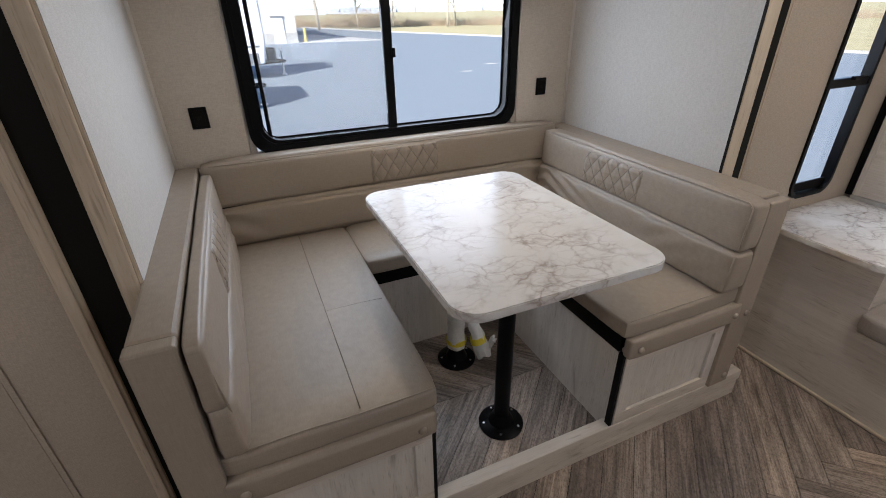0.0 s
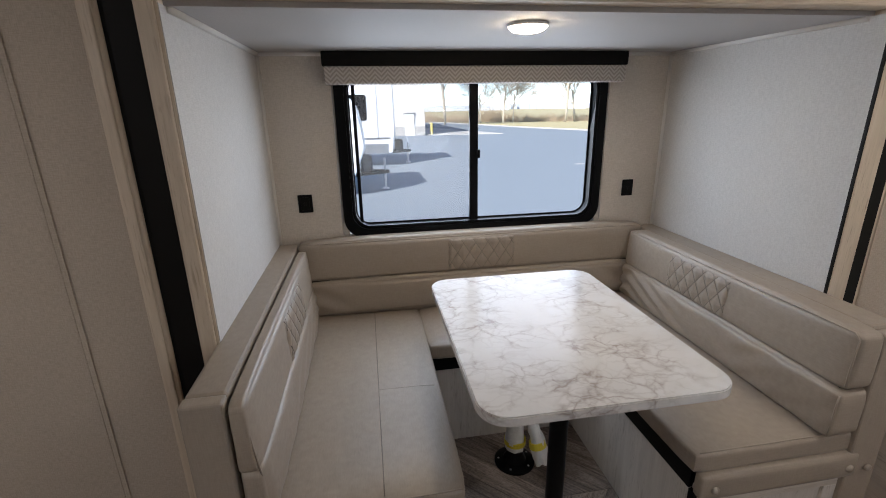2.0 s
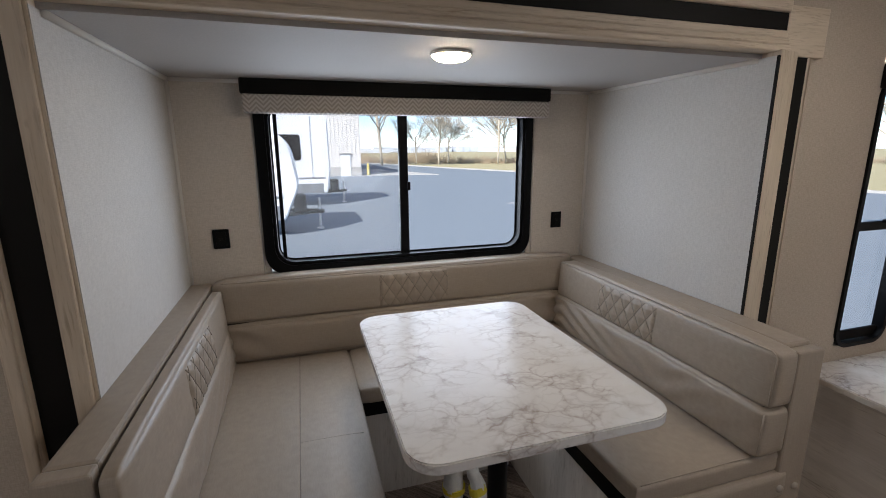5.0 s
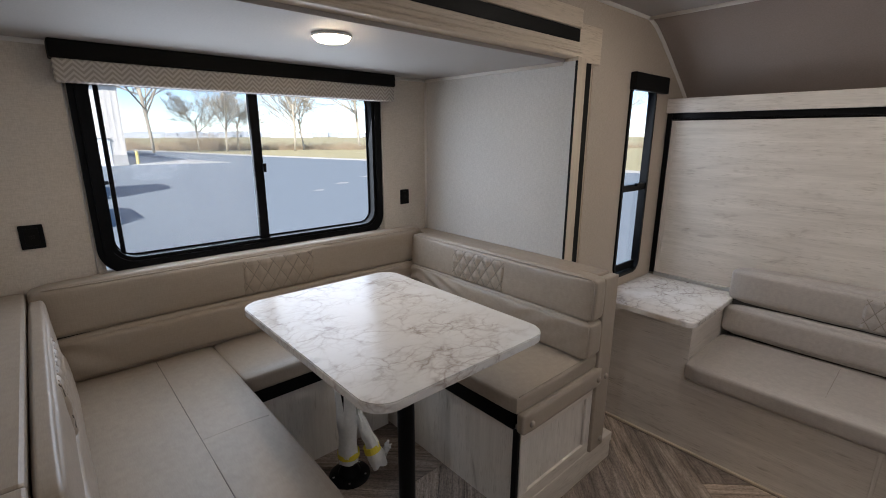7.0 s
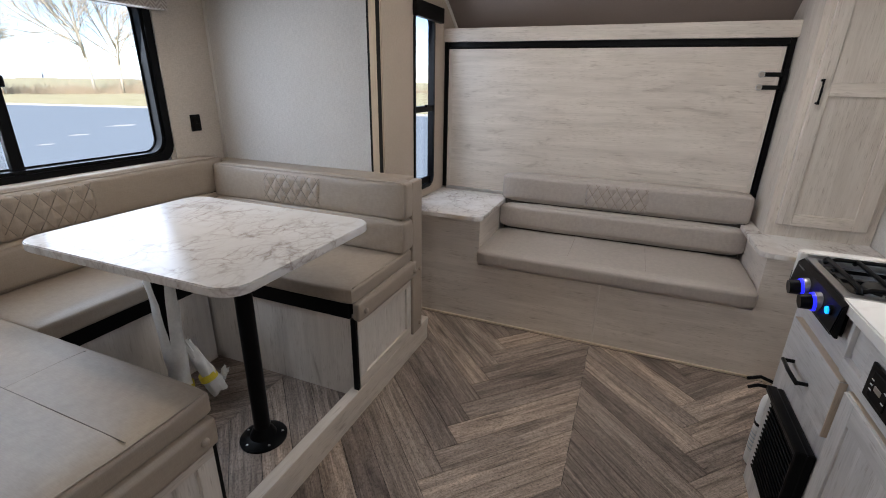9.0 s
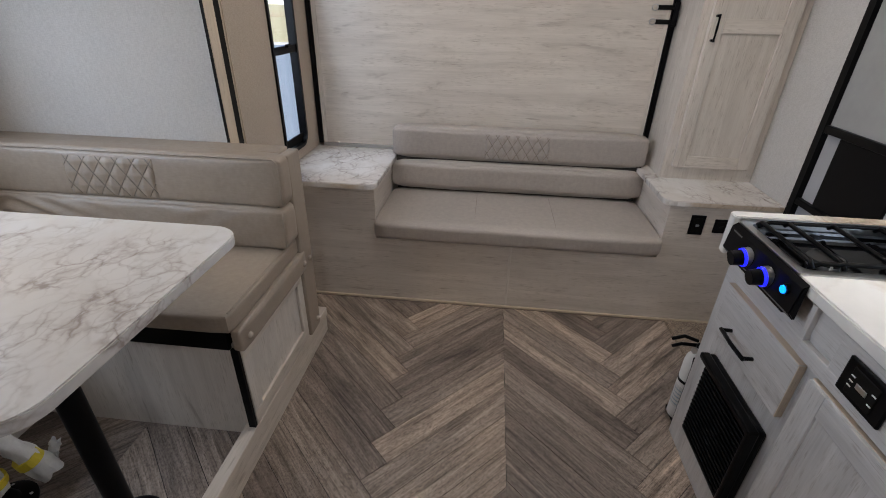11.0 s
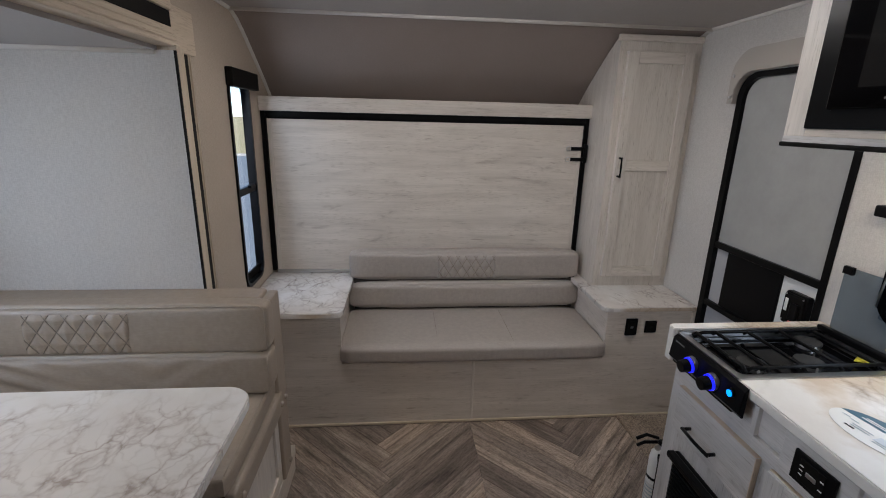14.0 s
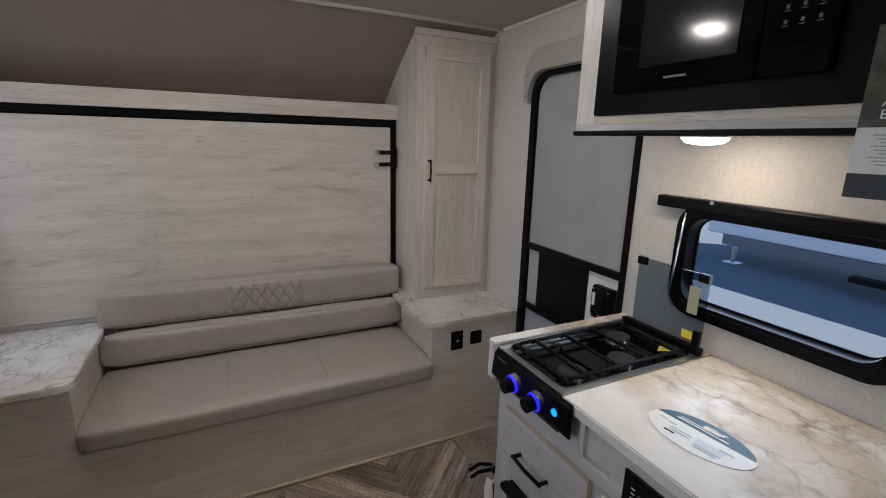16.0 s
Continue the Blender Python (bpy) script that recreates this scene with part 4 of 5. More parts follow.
def wrap_mesh():
    """A paper sleeve round the leg, torn open upwards in a narrow V."""
    bm = bmesh.new()
    rows, n = [], 28
    for j in range(18):
        z = SLIDE_Z + 0.075 + j * 0.043
        gap = max(0.0, (j - 6) / 11) * 0.75
        r = 0.040 + 0.016 * max(0.0, (j - 5) / 12) + 0.003 * math.sin(j * 1.7)
        row = []
        for i in range(n + 1):
            an = math.radians(225) + gap + (2 * math.pi - 2 * gap) * i / n
            rr = r + 0.007 * noise.noise(Vector((math.cos(an) * 1.6, math.sin(an) * 1.6, j * 0.45)))
            row.append(bm.verts.new((0.715 + rr * math.cos(an), 1.58 + rr * math.sin(an), z)))
        rows.append(row)
    for p, q in zip(rows, rows[1:]):
        for i in range(n):
            bm.faces.new((p[i], p[i + 1], q[i + 1], q[i]))
    return bm


def loose_mesh(p, q, r0, r1):
    """A crumpled, open-ended roll of paper from p to q."""
    bm = bmesh.new()
    p, q = Vector(p), Vector(q)
    d = (q - p).normalized()
    u = d.orthogonal().normalized()
    w = d.cross(u)
    rows = []
    for j in range(12):
        t = j / 11
        c = p + (q - p) * t
        r = r0 + (r1 - r0) * t
        rows.append([bm.verts.new(c + (u * math.cos(i * math.pi / 10) + w * math.sin(i * math.pi / 10)) * (r + 0.010 * noise.noise(Vector((i * 0.8, j * 0.7, 2.0)))) + d * (0.007 * math.sin(i * 0.9) if j == 11 else 0)) for i in range(20)])
    for s, e in zip(rows, rows[1:]):
        for i in range(20):
            bm.faces.new((s[i], s[(i + 1) % 20], e[(i + 1) % 20], e[i]))
    end = bm.verts.new(q - d * 0.015)
    for i in range(20):
        bm.faces.new((rows[-1][i], rows[-1][(i + 1) % 20], end))
    return bm


M_PAPER = speckle("wrap_paper", (0.80, 0.80, 0.78), (0.66, 0.66, 0.65), 40, 0.6, 0.3, 0.003)
M_TAPE = mat("yellow_tape", (0.75, 0.62, 0.05), 0.5)
wr = thing("packing_wrap", (0.74, 1.56, SLIDE_Z), "torn white packing wrap with yellow tape round the table leg", "packaging")
part("sleeve", wrap_mesh(), M_PAPER, wr, smooth=True)
part("loose_roll", loose_mesh((0.755, 1.56, 0.40), (0.815, 1.495, SLIDE_Z + 0.055), 0.016, 0.036), M_PAPER, wr, "hanging loose wrap", True)
part("flap", loose_mesh((0.83, 1.50, SLIDE_Z + 0.07), (0.862, 1.49, SLIDE_Z + 0.135), 0.010, 0.014), M_PAPER, wr, "torn paper flap", True)
part("tape", cyl((0.715, 1.58, SLIDE_Z + 0.10), (0.715, 1.58, SLIDE_Z + 0.122), 0.047, seg=18), M_TAPE, wr, "yellow tape")
part("tape", cyl((0.790, 1.522, SLIDE_Z + 0.145), (0.796, 1.515, SLIDE_Z + 0.118), 0.034, 0.037, 18), M_TAPE, wr, "yellow tape")

# ---- sofa and wall bed ----
so = thing("built_in_sofa", (2.4, 0.05, 0), "pale wood-look built-in sofa body with two front panels", "sofa")
for ya, yb in ((0.05, 1.248), (-1.168, 0.05)):
    yc = 0.752 if ya > 0 else -0.672
    out = [(ya, 0.0), (yb, 0.0), (yb, 0.652), (yc, 0.652), (yc, 0.375), (ya, 0.375)] if ya > 0 else [(ya, 0.0), (yb, 0.0), (yb, 0.375), (yc, 0.375), (yc, 0.652), (ya, 0.652)]
    part("front_panel", slab(out, 2.10, 2.115, "x"), M_PANEL_Y, so)
part("seam_strip", box(2.097, 2.112, 0.043, 0.057, 0.0, 0.40, 0.002), M_PANEL_Z, so)
part("base_bead", box(2.088, 2.10, -1.168, 1.248, 0.0, 0.014, 0.004), M_TRIM_Y, so)
part("end_bead", box(2.09, 2.10, -1.168, -1.150, 0.014, 0.65, 0.003), M_PANEL_Z, so)
part("seat_deck", box(2.115, 2.70, -0.70, 0.77, 0.33, 0.378), M_PANEL_Y, so)
for side, y0, y1, yb in (("l", 0.762, 1.248, 0.762), ("r", -1.168, -0.683, -0.683)):
    part("side_cheek", box(2.115, 2.99, y0 if side == "l" else y1 - 0.018, y0 + 0.018 if side == "l" else y1, 0.0, 0.652), M_PANEL_X, so)
tl = rounded([(2.062, 0.735, 0.05), (2.72, 0.735, 0.0), (2.72, 1.248, 0.0), (2.062, 1.248, 0.0)])
tr = rounded([(2.088, -1.168, 0.0), (2.72, -1.168, 0.0), (2.72, -0.64, 0.0), (2.088, -0.64, 0.05)])
for o in (tl, tr):
    st = thing("side_top", (2.4, sum(p[1] for p in o) / len(o), 0.655), "white marble-look side table top beside the sofa", "tabletop", "sofa side tops")
    part("board", slab(o, 0.6525, 0.68, "z", 0.003), M_SIDE, st)
    part("edge_band", box(2.0605 if o is tl else 2.0865, 2.0622 if o is tl else 2.0882, 0.79 if o is tl else -1.166, 1.246 if o is tl else -0.695, 0.656, 0.6765), M_MARBLE2, st)
for sy in ((-0.812, 2), (-0.922, 1)):
    socket("wall_outlet", "black outlet plate on the sofa base", "x", 2.10, sy[0], 0.563, 0.066, 0.10 if sy[1] == 2 else 0.07, sy[1])
cs = thing("seat_cushion", (2.35, 0.04, 0.378), "long taupe vinyl sofa seat cushion", "cushion", "sofa cushions")
part("pad", cushion(2.072, 2.60, -0.678, 0.757, 0.379, 0.482, 0.03, 0.008, 0.002, 18, 6.0), M_VINYL2, cs, smooth=True)
for sy in (0.245, -0.165):
    part("seam", tube([(2.11 + 0.42 * i / 12, sy, puffed(2.11 + 0.42 * i / 12, sy, 2.072, 2.60, -0.678, 0.757, 0.482, 0.008) - 0.0008) for i in range(13)], 0.0013, 6), M_THREAD, cs, "stitched seam")
cb = thing("back_cushion", (2.6, 0.04, 0.48), "taupe vinyl sofa back cushion in two rolls with a quilted patch", "cushion", "sofa cushions")
part("crease", box(2.585, 2.66, -0.66, 0.73, 0.48, 0.70), M_CREASE_SHADE, cb, "dark strip for the shade in the crease")
part("lower_roll", cushion(2.545, 2.66, -0.68, 0.752, 0.500, 0.656, 0.03, 0.010, 0.002, 18, 1.5), M_VINYL2, cb, smooth=True)
part("upper_roll", cushion(2.570, 2.675, -0.67, 0.745, 0.677, 0.848, 0.024, 0.010, 0.002, 18, 2.5), M_VINYL2, cb, smooth=True)
quilt(cb, (2.558, -0.155, 0.682), (0, 1, 0), (0, 0, 1), (-1, 0, 0), 0.39, 0.158, 7, 1.8, M_VINYL2)

bed = thing("wall_bed", (2.75, 0.25, 0.68), "folded-up wall bed with a pale wood-look panel", "bed")
part("panel", box(2.715, 2.745, -0.672, 1.212, 0.70, 1.612, 0.002), M_PANEL_Y, bed, "pale wood-look face panel")
part("edge_strip", box(2.7125, 2.72, 1.185, 1.2105, 0.701, 1.611), M_PANEL_Z, bed)
part("edge_strip", box(2.7125, 2.72, -0.671, -0.650, 0.701, 1.611), M_PANEL_Z, bed)
part("recess", box(2.775, 2.80, -0.71, 1.248, 0.685, 1.66), M_BLACKM, bed, "black gap behind the panel")
part("side_frame", box(2.728, 2.775, 1.222, 1.248, 0.69, 1.655), M_BLACK, bed)
part("side_frame", box(2.728, 2.775, -0.71, -0.684, 0.69, 1.655), M_BLACK, bed)
part("top_frame", box(2.735, 2.775, -0.70, 1.248, 1.622, 1.655), M_BLACK, bed)
part("bottom_strip", box(2.70, 2.72, 0.752, 1.21, 0.681, 0.70, 0.003), M_STEEL, bed)
part("header_board", box(2.705, 2.775, -0.712, 1.248, 1.655, 1.735, 0.003), M_PANEL_Y, bed, "pale wooden header board")
part("header_shelf", box(2.775, 2.97, -0.712, 1.248, 1.70, 1.718), M_PANEL_Y, bed)
lt = part("latch", box(2.695, 2.714, -0.705, -0.682, 1.39, 1.50, 0.003), M_BLACK, bed, "black metal latch")
for lz in (1.475, 1.41):
    part("bolt", box(2.700, 2.7135, -0.69, -0.60, lz - 0.011, lz + 0.011, 0.003), M_BLACK, lt)
    part("pull_ring", moved(join(tube([(0.014 * math.cos(a * math.pi / 6), 0.014 * math.sin(a * math.pi / 6), 0) for a in range(13)], 0.003, 6)), pose(2.703, -0.587, lz, 0, 90, 0)), M_STEEL, lt)

cab = thing("tall_cabinet", (2.7, -0.92, 0.68), "tall pale wooden corner cabinet with a panelled door", "cabinet")
part("body", box(2.43, 2.99, -1.168, -0.712, 0.6805, 1.70), M_PANEL_Z, cab)
part("upper_body", slab([(2.43, 1.70), (2.985, 1.70), (2.955, 1.738), (2.82, 1.840), (2.68, 1.935), (2.56, 2.012), (2.46, 2.068), (2.43, 2.068)], -1.168, -0.712, "y"), M_PANEL_Z, cab)
part("crown", box(2.415, 2.44, -1.168, -0.70, 2.05, 2.082, 0.004), M_PANEL_Y, cab)
dz0, dz1, dy0, dy1 = 0.748, 2.0, -1.125, -0.752
dd = part("door", box(2.412, 2.4295, dy0 + 0.05, dy1 - 0.05, dz0 + 0.05, dz1 - 0.05), M_PANEL_Z, cab)
for a, b_ in ((dy0, dy0 + 0.06), (dy1 - 0.06, dy1)):
    part("stile", box(2.402, 2.4290, a, b_, dz0, dz1, 0.003), M_PANEL_Z, dd)
for a, b_ in ((dz0, dz0 + 0.06), (1.375, 1.435), (dz1 - 0.06, dz1)):
    part("rail", box(2.4025, 2.4285, dy0 + 0.06, dy1 - 0.06, a, b_, 0.003), M_PANEL_Y, dd)


def bar_handle(parent, p, q, out, r=0.006, stand=0.028):
    """A square-ended black bar handle between p and q, standing off along out."""
    p, q, out = Vector(p), Vector(q), Vector(out)
    o = out * stand
    part("handle", join(tube([p, p + o * 0.9], r, 8), tube([q, q + o * 0.9], r, 8), tube([p + o - (q - p).normalized() * 0.006, (p + q) / 2 + o * 1.12, q + o + (q - p).normalized() * 0.006], r, 8)), M_BLACK, parent, "black bar handle")


bar_handle(dd, (2.402, -0.772, 1.345), (2.402, -0.772, 1.445), (-1, 0, 0))

# ---- kitchen ----
KY = -0.585
kb = thing("kitchen_cabinet", (0.4, -0.87, 0), "grey-washed wooden kitchen base cabinet", "cabinet")
part("body", box(-0.9, 1.355, -1.168, KY, 0.0, 0.70), M_KIT_Z, kb)
part("upper_body", box(-0.9, 1.03, -1.168, KY, 0.70, 0.872), M_KIT_X, kb)
part("end_panel", box(1.03, 1.355, -1.168, KY, 0.70, 0.79), M_KIT_X, kb)
dw = part("drawer", box(0.922, 1.292, KY, KY + 0.02, 0.55, 0.722, 0.003), M_KIT_X, kb)
part("edge_band", box(0.921, 0.9235, KY + 0.001, KY + 0.019, 0.552, 0.720), M_TRIM_Z, dw)
part("edge_band", box(0.924, 1.290, KY + 0.001, KY + 0.019, 0.7215, 0.7235), M_TRIM_X, dw)
bar_handle(dw, (1.195, KY + 0.02, 0.612), (1.068, KY + 0.02, 0.612), (0, 1, 0))
vt = part("vent", box(0.93, 1.255, KY, KY + 0.022, 0.13, 0.475, 0.008), M_BLACK, kb, "black louvred furnace vent")
for i in range(17):
    z = 0.155 + i * 0.0175
    part("louvre", moved(box(-0.145, 0.145, -0.008, 0.008, -0.002, 0.002), pose(1.092, KY + 0.024, z, 35)), M_BLACKM, vt)
part("vent_lip", box(0.93, 1.255, KY + 0.02, KY + 0.05, 0.455, 0.478, 0.006), M_BLACK, vt)
part("vent_lip", box(0.928, 0.945, KY + 0.02, KY + 0.05, 0.13, 0.478, 0.006), M_BLACK, vt)
ap = part("apron_recess", box(0.40, 0.965, KY, KY + 0.003, 0.79, 0.862), M_KIT_X, kb)
part("apron_stile", box(0.952, 0.968, KY, KY + 0.016, 0.776, 0.868, 0.002), M_KIT_Z, kb)
part("apron_plate", box(0.66, 0.86, KY, KY + 0.0155, 0.735, 0.868, 0.002), M_KIT_X, kb)
part("apron_rail", box(-0.9, 0.955, KY, KY + 0.016, 0.735, 0.775, 0.002), M_KIT_X, kb)
dq = part("door", box(0.45, 0.875, KY, KY + 0.02, 0.06, 0.728, 0.003), M_KIT_Z, kb)
part("edge_band", box(0.452, 0.873, KY + 0.001, KY + 0.019, 0.7275, 0.7295), M_TRIM_X, dq)
part("inset", box(0.51, 0.815, KY + 0.018, KY + 0.021, 0.12, 0.668), M_KIT_Z, dq)
for a in ((0.452, 0.51), (0.815, 0.873)):
    part("stile", box(a[0], a[1], KY + 0.019, KY + 0.027, 0.062, 0.726, 0.002), M_KIT_Z, dq)
for a in ((0.062, 0.12), (0.668, 0.726)):
    part("rail", box(0.51, 0.815, KY + 0.019, KY + 0.027, a[0], a[1], 0.002), M_KIT_X, dq)
ko = socket("wall_outlet", "black outlet plate with white sockets on the kitchen cabinet", "Y", KY + 0.0165, 0.757, 0.806, 0.118, 0.085, 2)
for sx, sz in ((0.785, 0.818), (0.785, 0.806), (0.785, 0.794), (0.729, 0.818), (0.729, 0.794)):
    part("slot", box(sx - 0.005, sx + 0.005, KY + 0.0265, KY + 0.0285, sz - 0.0014, sz + 0.0014), M_WHITE, ko)

ct = thing("kitchen_counter", (0.3, -0.87, 0.872), "white marble-look kitchen countertop", "counter")
part("top", slab(rounded([(-0.9, -1.168, 0), (1.035, -1.168, 0), (1.035, -0.56, 0.0), (-0.9, -0.56, 0)]), 0.873, 0.905, "z", 0.004), M_MARBLE2, ct)
part("end_strip", slab(rounded([(1.352, -1.168, 0), (1.398, -1.168, 0), (1.398, -0.55, 0.022), (1.352, -0.55, 0.01)]), 0.79, 0.918, "z", 0.003), M_MARBLE2, ct)
part("back_strip", box(1.036, 1.352, -1.168, -1.13, 0.873, 0.905), M_MARBLE2, ct)

sv = thing("cooktop", (1.19, -0.86, 0.79), "black gas cooktop with glowing blue knobs and smoked glass lid", "cooktop")
part("body", box(1.04, 1.350, -1.128, -0.562, 0.791, 0.887), M_GLOSS, sv)
part("pan", ring(rect(1.037, 1.351, -1.129, -0.562, 0.006), rect(1.060, 1.330, -1.105, -0.585, 0.02), 0.888, 0.907), M_STEEL, sv, "steel rim")
pc = part("control_panel", slab([(-0.559, 0.806), (-0.552, 0.806), (-0.538, 0.822), (-0.546, 0.893), (-0.559, 0.903)], 0.985, 1.345, "x", 0.003), M_BLACK, sv, "black control panel")
M_IRON = speckle("cast_iron", (0.022, 0.022, 0.022), (0.012, 0.012, 0.012), 300, 0.5, 0.2, 0.0005)
M_BLUE = mat("blue_glow", (0.012, 0.012, 1.0), 0.4, 0, 0.9)
M_CYAN = mat("cyan_glow", (0.01, 0.22, 1.0), 0.4, 0, 0.9)
for kx in (1.215, 1.11):
    kn = part("knob", cyl((kx, -0.525, 0.850), (kx, -0.498, 0.846), 0.023, 0.020, 24), M_BLACK, pc, smooth=True)
    part("bezel", cyl((kx, -0.546, 0.853), (kx, -0.531, 0.851), 0.0285, 0.0275, 24), M_STEEL, kn, "brushed steel bezel")
    part("glow_ring", cyl((kx, -0.531, 0.851), (kx, -0.5245, 0.850), 0.0265, 0.0255, 24), M_BLUE, kn, "glowing blue ring")
part("ignition_button", cyl((1.03, -0.548, 0.866), (1.03, -0.532, 0.864), 0.011, 0.010, 16), M_CYAN, pc, "glowing blue ignition button")
part("button_ring", cyl((1.03, -0.548, 0.866), (1.03, -0.536, 0.865), 0.015, 0.014, 16), M_BLACK, pc)
part("brand_bar", box(1.275, 1.325, -0.5475, -0.5445, 0.882, 0.887), mat("faint_print", (0.12, 0.12, 0.12), 0.5), pc)
for i, (bx_, by_) in enumerate(((1.125, -0.672), (1.125, -0.868), (1.255, -0.985))):
    bn = part("burner", lathe([(0.036, 0), (0.034, 0.012), (0.03, 0.014)], (bx_, by_, 0.888), 24), M_STEEL, sv, "steel burner base", True)
    part("burner_cap", lathe([(0.040, 0.0135), (0.043, 0.018), (0.041, 0.024), (0.02, 0.027), (0.002, 0.0275)], (bx_, by_, 0.888), 28), M_IRON, bn, "dark iron burner cap", True)
    part("spark_pin", cyl((bx_ - 0.045, by_ + 0.012, 0.888), (bx_ - 0.045, by_ + 0.012, 0.908), 0.003, seg=8), M_WHITE, bn)
part("splash_plate", box(1.3435, 1.3512, -1.12, -0.568, 0.9075, 0.9165), M_STEEL, sv, "bright steel edge plate")
part("well", ring(rect(1.066, 1.324, -1.10, -0.592, 0.02), rect(1.085, 1.305, -1.08, -0.612, 0.02), 0.887, 0.8925), M_GLOSS, sv)
for gx in (1.075, 1.315):
    part("grate_wire", tube([(gx, -0.60, 0.905), (gx, -0.63, 0.919), (gx, -0.86, 0.921), (gx, -1.08, 0.919), (gx, -1.10, 0.905)], 0.0062, 8), M_BLACK, sv, "black wire grate bar")
for gy in (-0.605, -0.68, -0.80, -0.925, -1.05):
    part("cross_wire", tube([(1.065, gy, 0.908), (1.08, gy, 0.9205), (1.31, gy, 0.9205), (1.325, gy, 0.908)], 0.0062, 8), M_BLACK, sv, "black wire grate bar")
lid = part("glass_lid", slab(rect(1.05, 1.315, 0.925, 1.165, 0.02), -1.125, -1.119, "y"), M_SMOKE, sv, "smoked glass lid standing open")
lid.visible_shadow = False
part("hinge_bar", box(1.04, 1.35, -1.129, -1.105, 0.905, 0.93, 0.004), M_BLACK, lid)
for gx in (1.05, 1.285):
    part("corner_cap", box(gx, gx + 0.035, -1.13, -1.113, 1.14, 1.168, 0.003), M_BLACK, lid)
part("hinge_post", box(1.048, 1.072, -1.118, -1.105, 0.93, 0.985, 0.004), M_BLACK, lid)
part("warning_label", box(1.07, 1.115, -1.1175, -1.116, 0.945, 0.972), bpy.data.materials["yellow_tape"], lid, "yellow warning label")
part("pale_label", box(1.075, 1.11, -1.1185, -1.117, 1.03, 1.12), mat("pale_label", (0.32, 0.32, 0.22), 0.5), lid)
part("warning_triangle", slab([(1.10, -1.06), (1.145, -1.06), (1.12, -1.02)], 0.9065, 0.9085), bpy.data.materials["yellow_tape"], sv, "yellow warning sticker")

lf = thing("leaflet", (0.77, -0.74, 0.905), "oval white and teal leaflet lying on the counter", "leaflet")


def ellipse(cx, cy, a, b, turn, t0=0, t1=360, n=40):
    out_ = []
    for i in range(n + 1 if t1 - t0 < 360 else n):
        an = radians(t0 + (t1 - t0) * i / n)
        x, y = a * math.cos(an), b * math.sin(an)
        out_.append((cx + x * math.cos(turn) - y * math.sin(turn), cy + x * math.sin(turn) + y * math.cos(turn)))
    return out_


LT = radians(6)
part("sheet", slab(ellipse(0.772, -0.735, 0.118, 0.072, LT), 0.9055, 0.9068), M_WHITE, lf)
part("teal_band", slab(ellipse(0.772, -0.735, 0.117, 0.071, LT, 195, 345), 0.907, 0.9074), mat("teal_print", (0.006, 0.075, 0.125), 0.45), lf, "dark teal printed band")
part("blue_line", slab(ellipse(0.772, -0.735, 0.117, 0.071, LT, 190, 198), 0.9075, 0.9077), mat("sky_print", (0.10, 0.45, 0.75), 0.4), lf)
part("emblem", slab(ellipse(0.768, -0.782, 0.024, 0.010, LT), 0.9078, 0.908), M_WHITE, lf)
part("form_panel", moved(box(-0.030, 0.030, -0.014, 0.014, 0, 0.0003), pose(0.735, -0.715, 0.9073, 0, 0, math.degrees(LT))), mat("form_print", (0.60, 0.64, 0.70), 0.5), lf)
part("dark_bar", moved(box(-0.012, 0.012, -0.0028, 0.0028, 0, 0.0003), pose(0.815, -0.690, 0.9073, 0, 0, math.degrees(LT))), M_BLACKM, lf)
for i, (u, v_, w_) in enumerate(((0.01, -0.030, 0.12), (0.02, -0.038, 0.09), (-0.012, -0.052, 0.05), (0.03, 0.02, 0.05), (0.03, 0.030, 0.045), (0.06, 0.005, 0.02), (0.085, 0.0, 0.02), (-0.065, 0.008, 0.03), (-0.035, 0.038, 0.05), (-0.035, 0.046, 0.05))):
    cx, cy = 0.772 + u * math.cos(LT) - v_ * math.sin(LT), -0.735 + u * math.sin(LT) + v_ * math.cos(LT)
    part("text_bar", moved(box(-w_ / 2, w_ / 2, -0.0018, 0.0018, 0, 0.0003), pose(cx, cy, 0.9077, 0, 0, math.degrees(LT))), M_WHITE if v_ < -0.02 else mat("grey_print", (0.35, 0.42, 0.46), 0.5), lf)

# upper cabinet and microwave
uc = thing("upper_cabinet", (0.4, -0.97, 1.575), "pale wooden upper cabinet with black under-edge", "cabinet")
part("bottom", box(-0.9, 1.318, -1.168, -0.775, 1.585, 1.604), M_KIT_X, uc)
part("side", box(1.300, 1.318, -1.168, -0.793, 1.604, 2.112), M_BENCH_Z, uc)
part("face_stile", box(1.242, 1.318, -0.793, -0.775, 1.604, 2.112, 0.002), M_BENCH_Z, uc)
part("face_rail", box(-0.9, 1.242, -0.793, -0.775, 1.604, 1.626, 0.002), M_BENCH_X, uc)
part("top", box(-0.9, 1.30, -1.168, -0.793, 2.09, 2.112), M_KIT_X, uc)
part("face_panel", box(-0.9, 0.60, -0.79, -0.775, 1.626, 2.112), M_BENCH_Z, uc)
part("under_edge", box(0.62, 1.322, -0.80, -0.768, 1.572, 1.586, 0.004), M_BLACKM, uc, "black under-edge")
part("bottom_skin", box(-0.9, 1.316, -1.168, -0.80, 1.580, 1.5845), M_WHITE, uc)
mw = thing("microwave", (0.92, -0.9, 1.626), "black built-in microwave oven with keypad", "microwave")
part("trim_frame", ring(rect(0.601, 1.241, 1.627, 2.085, 0.004, 2), rect(0.672, 1.17, 1.676, 2.06, 0.004, 2), -0.79, -0.768, "y"), M_BLACK, mw, "black trim frame")
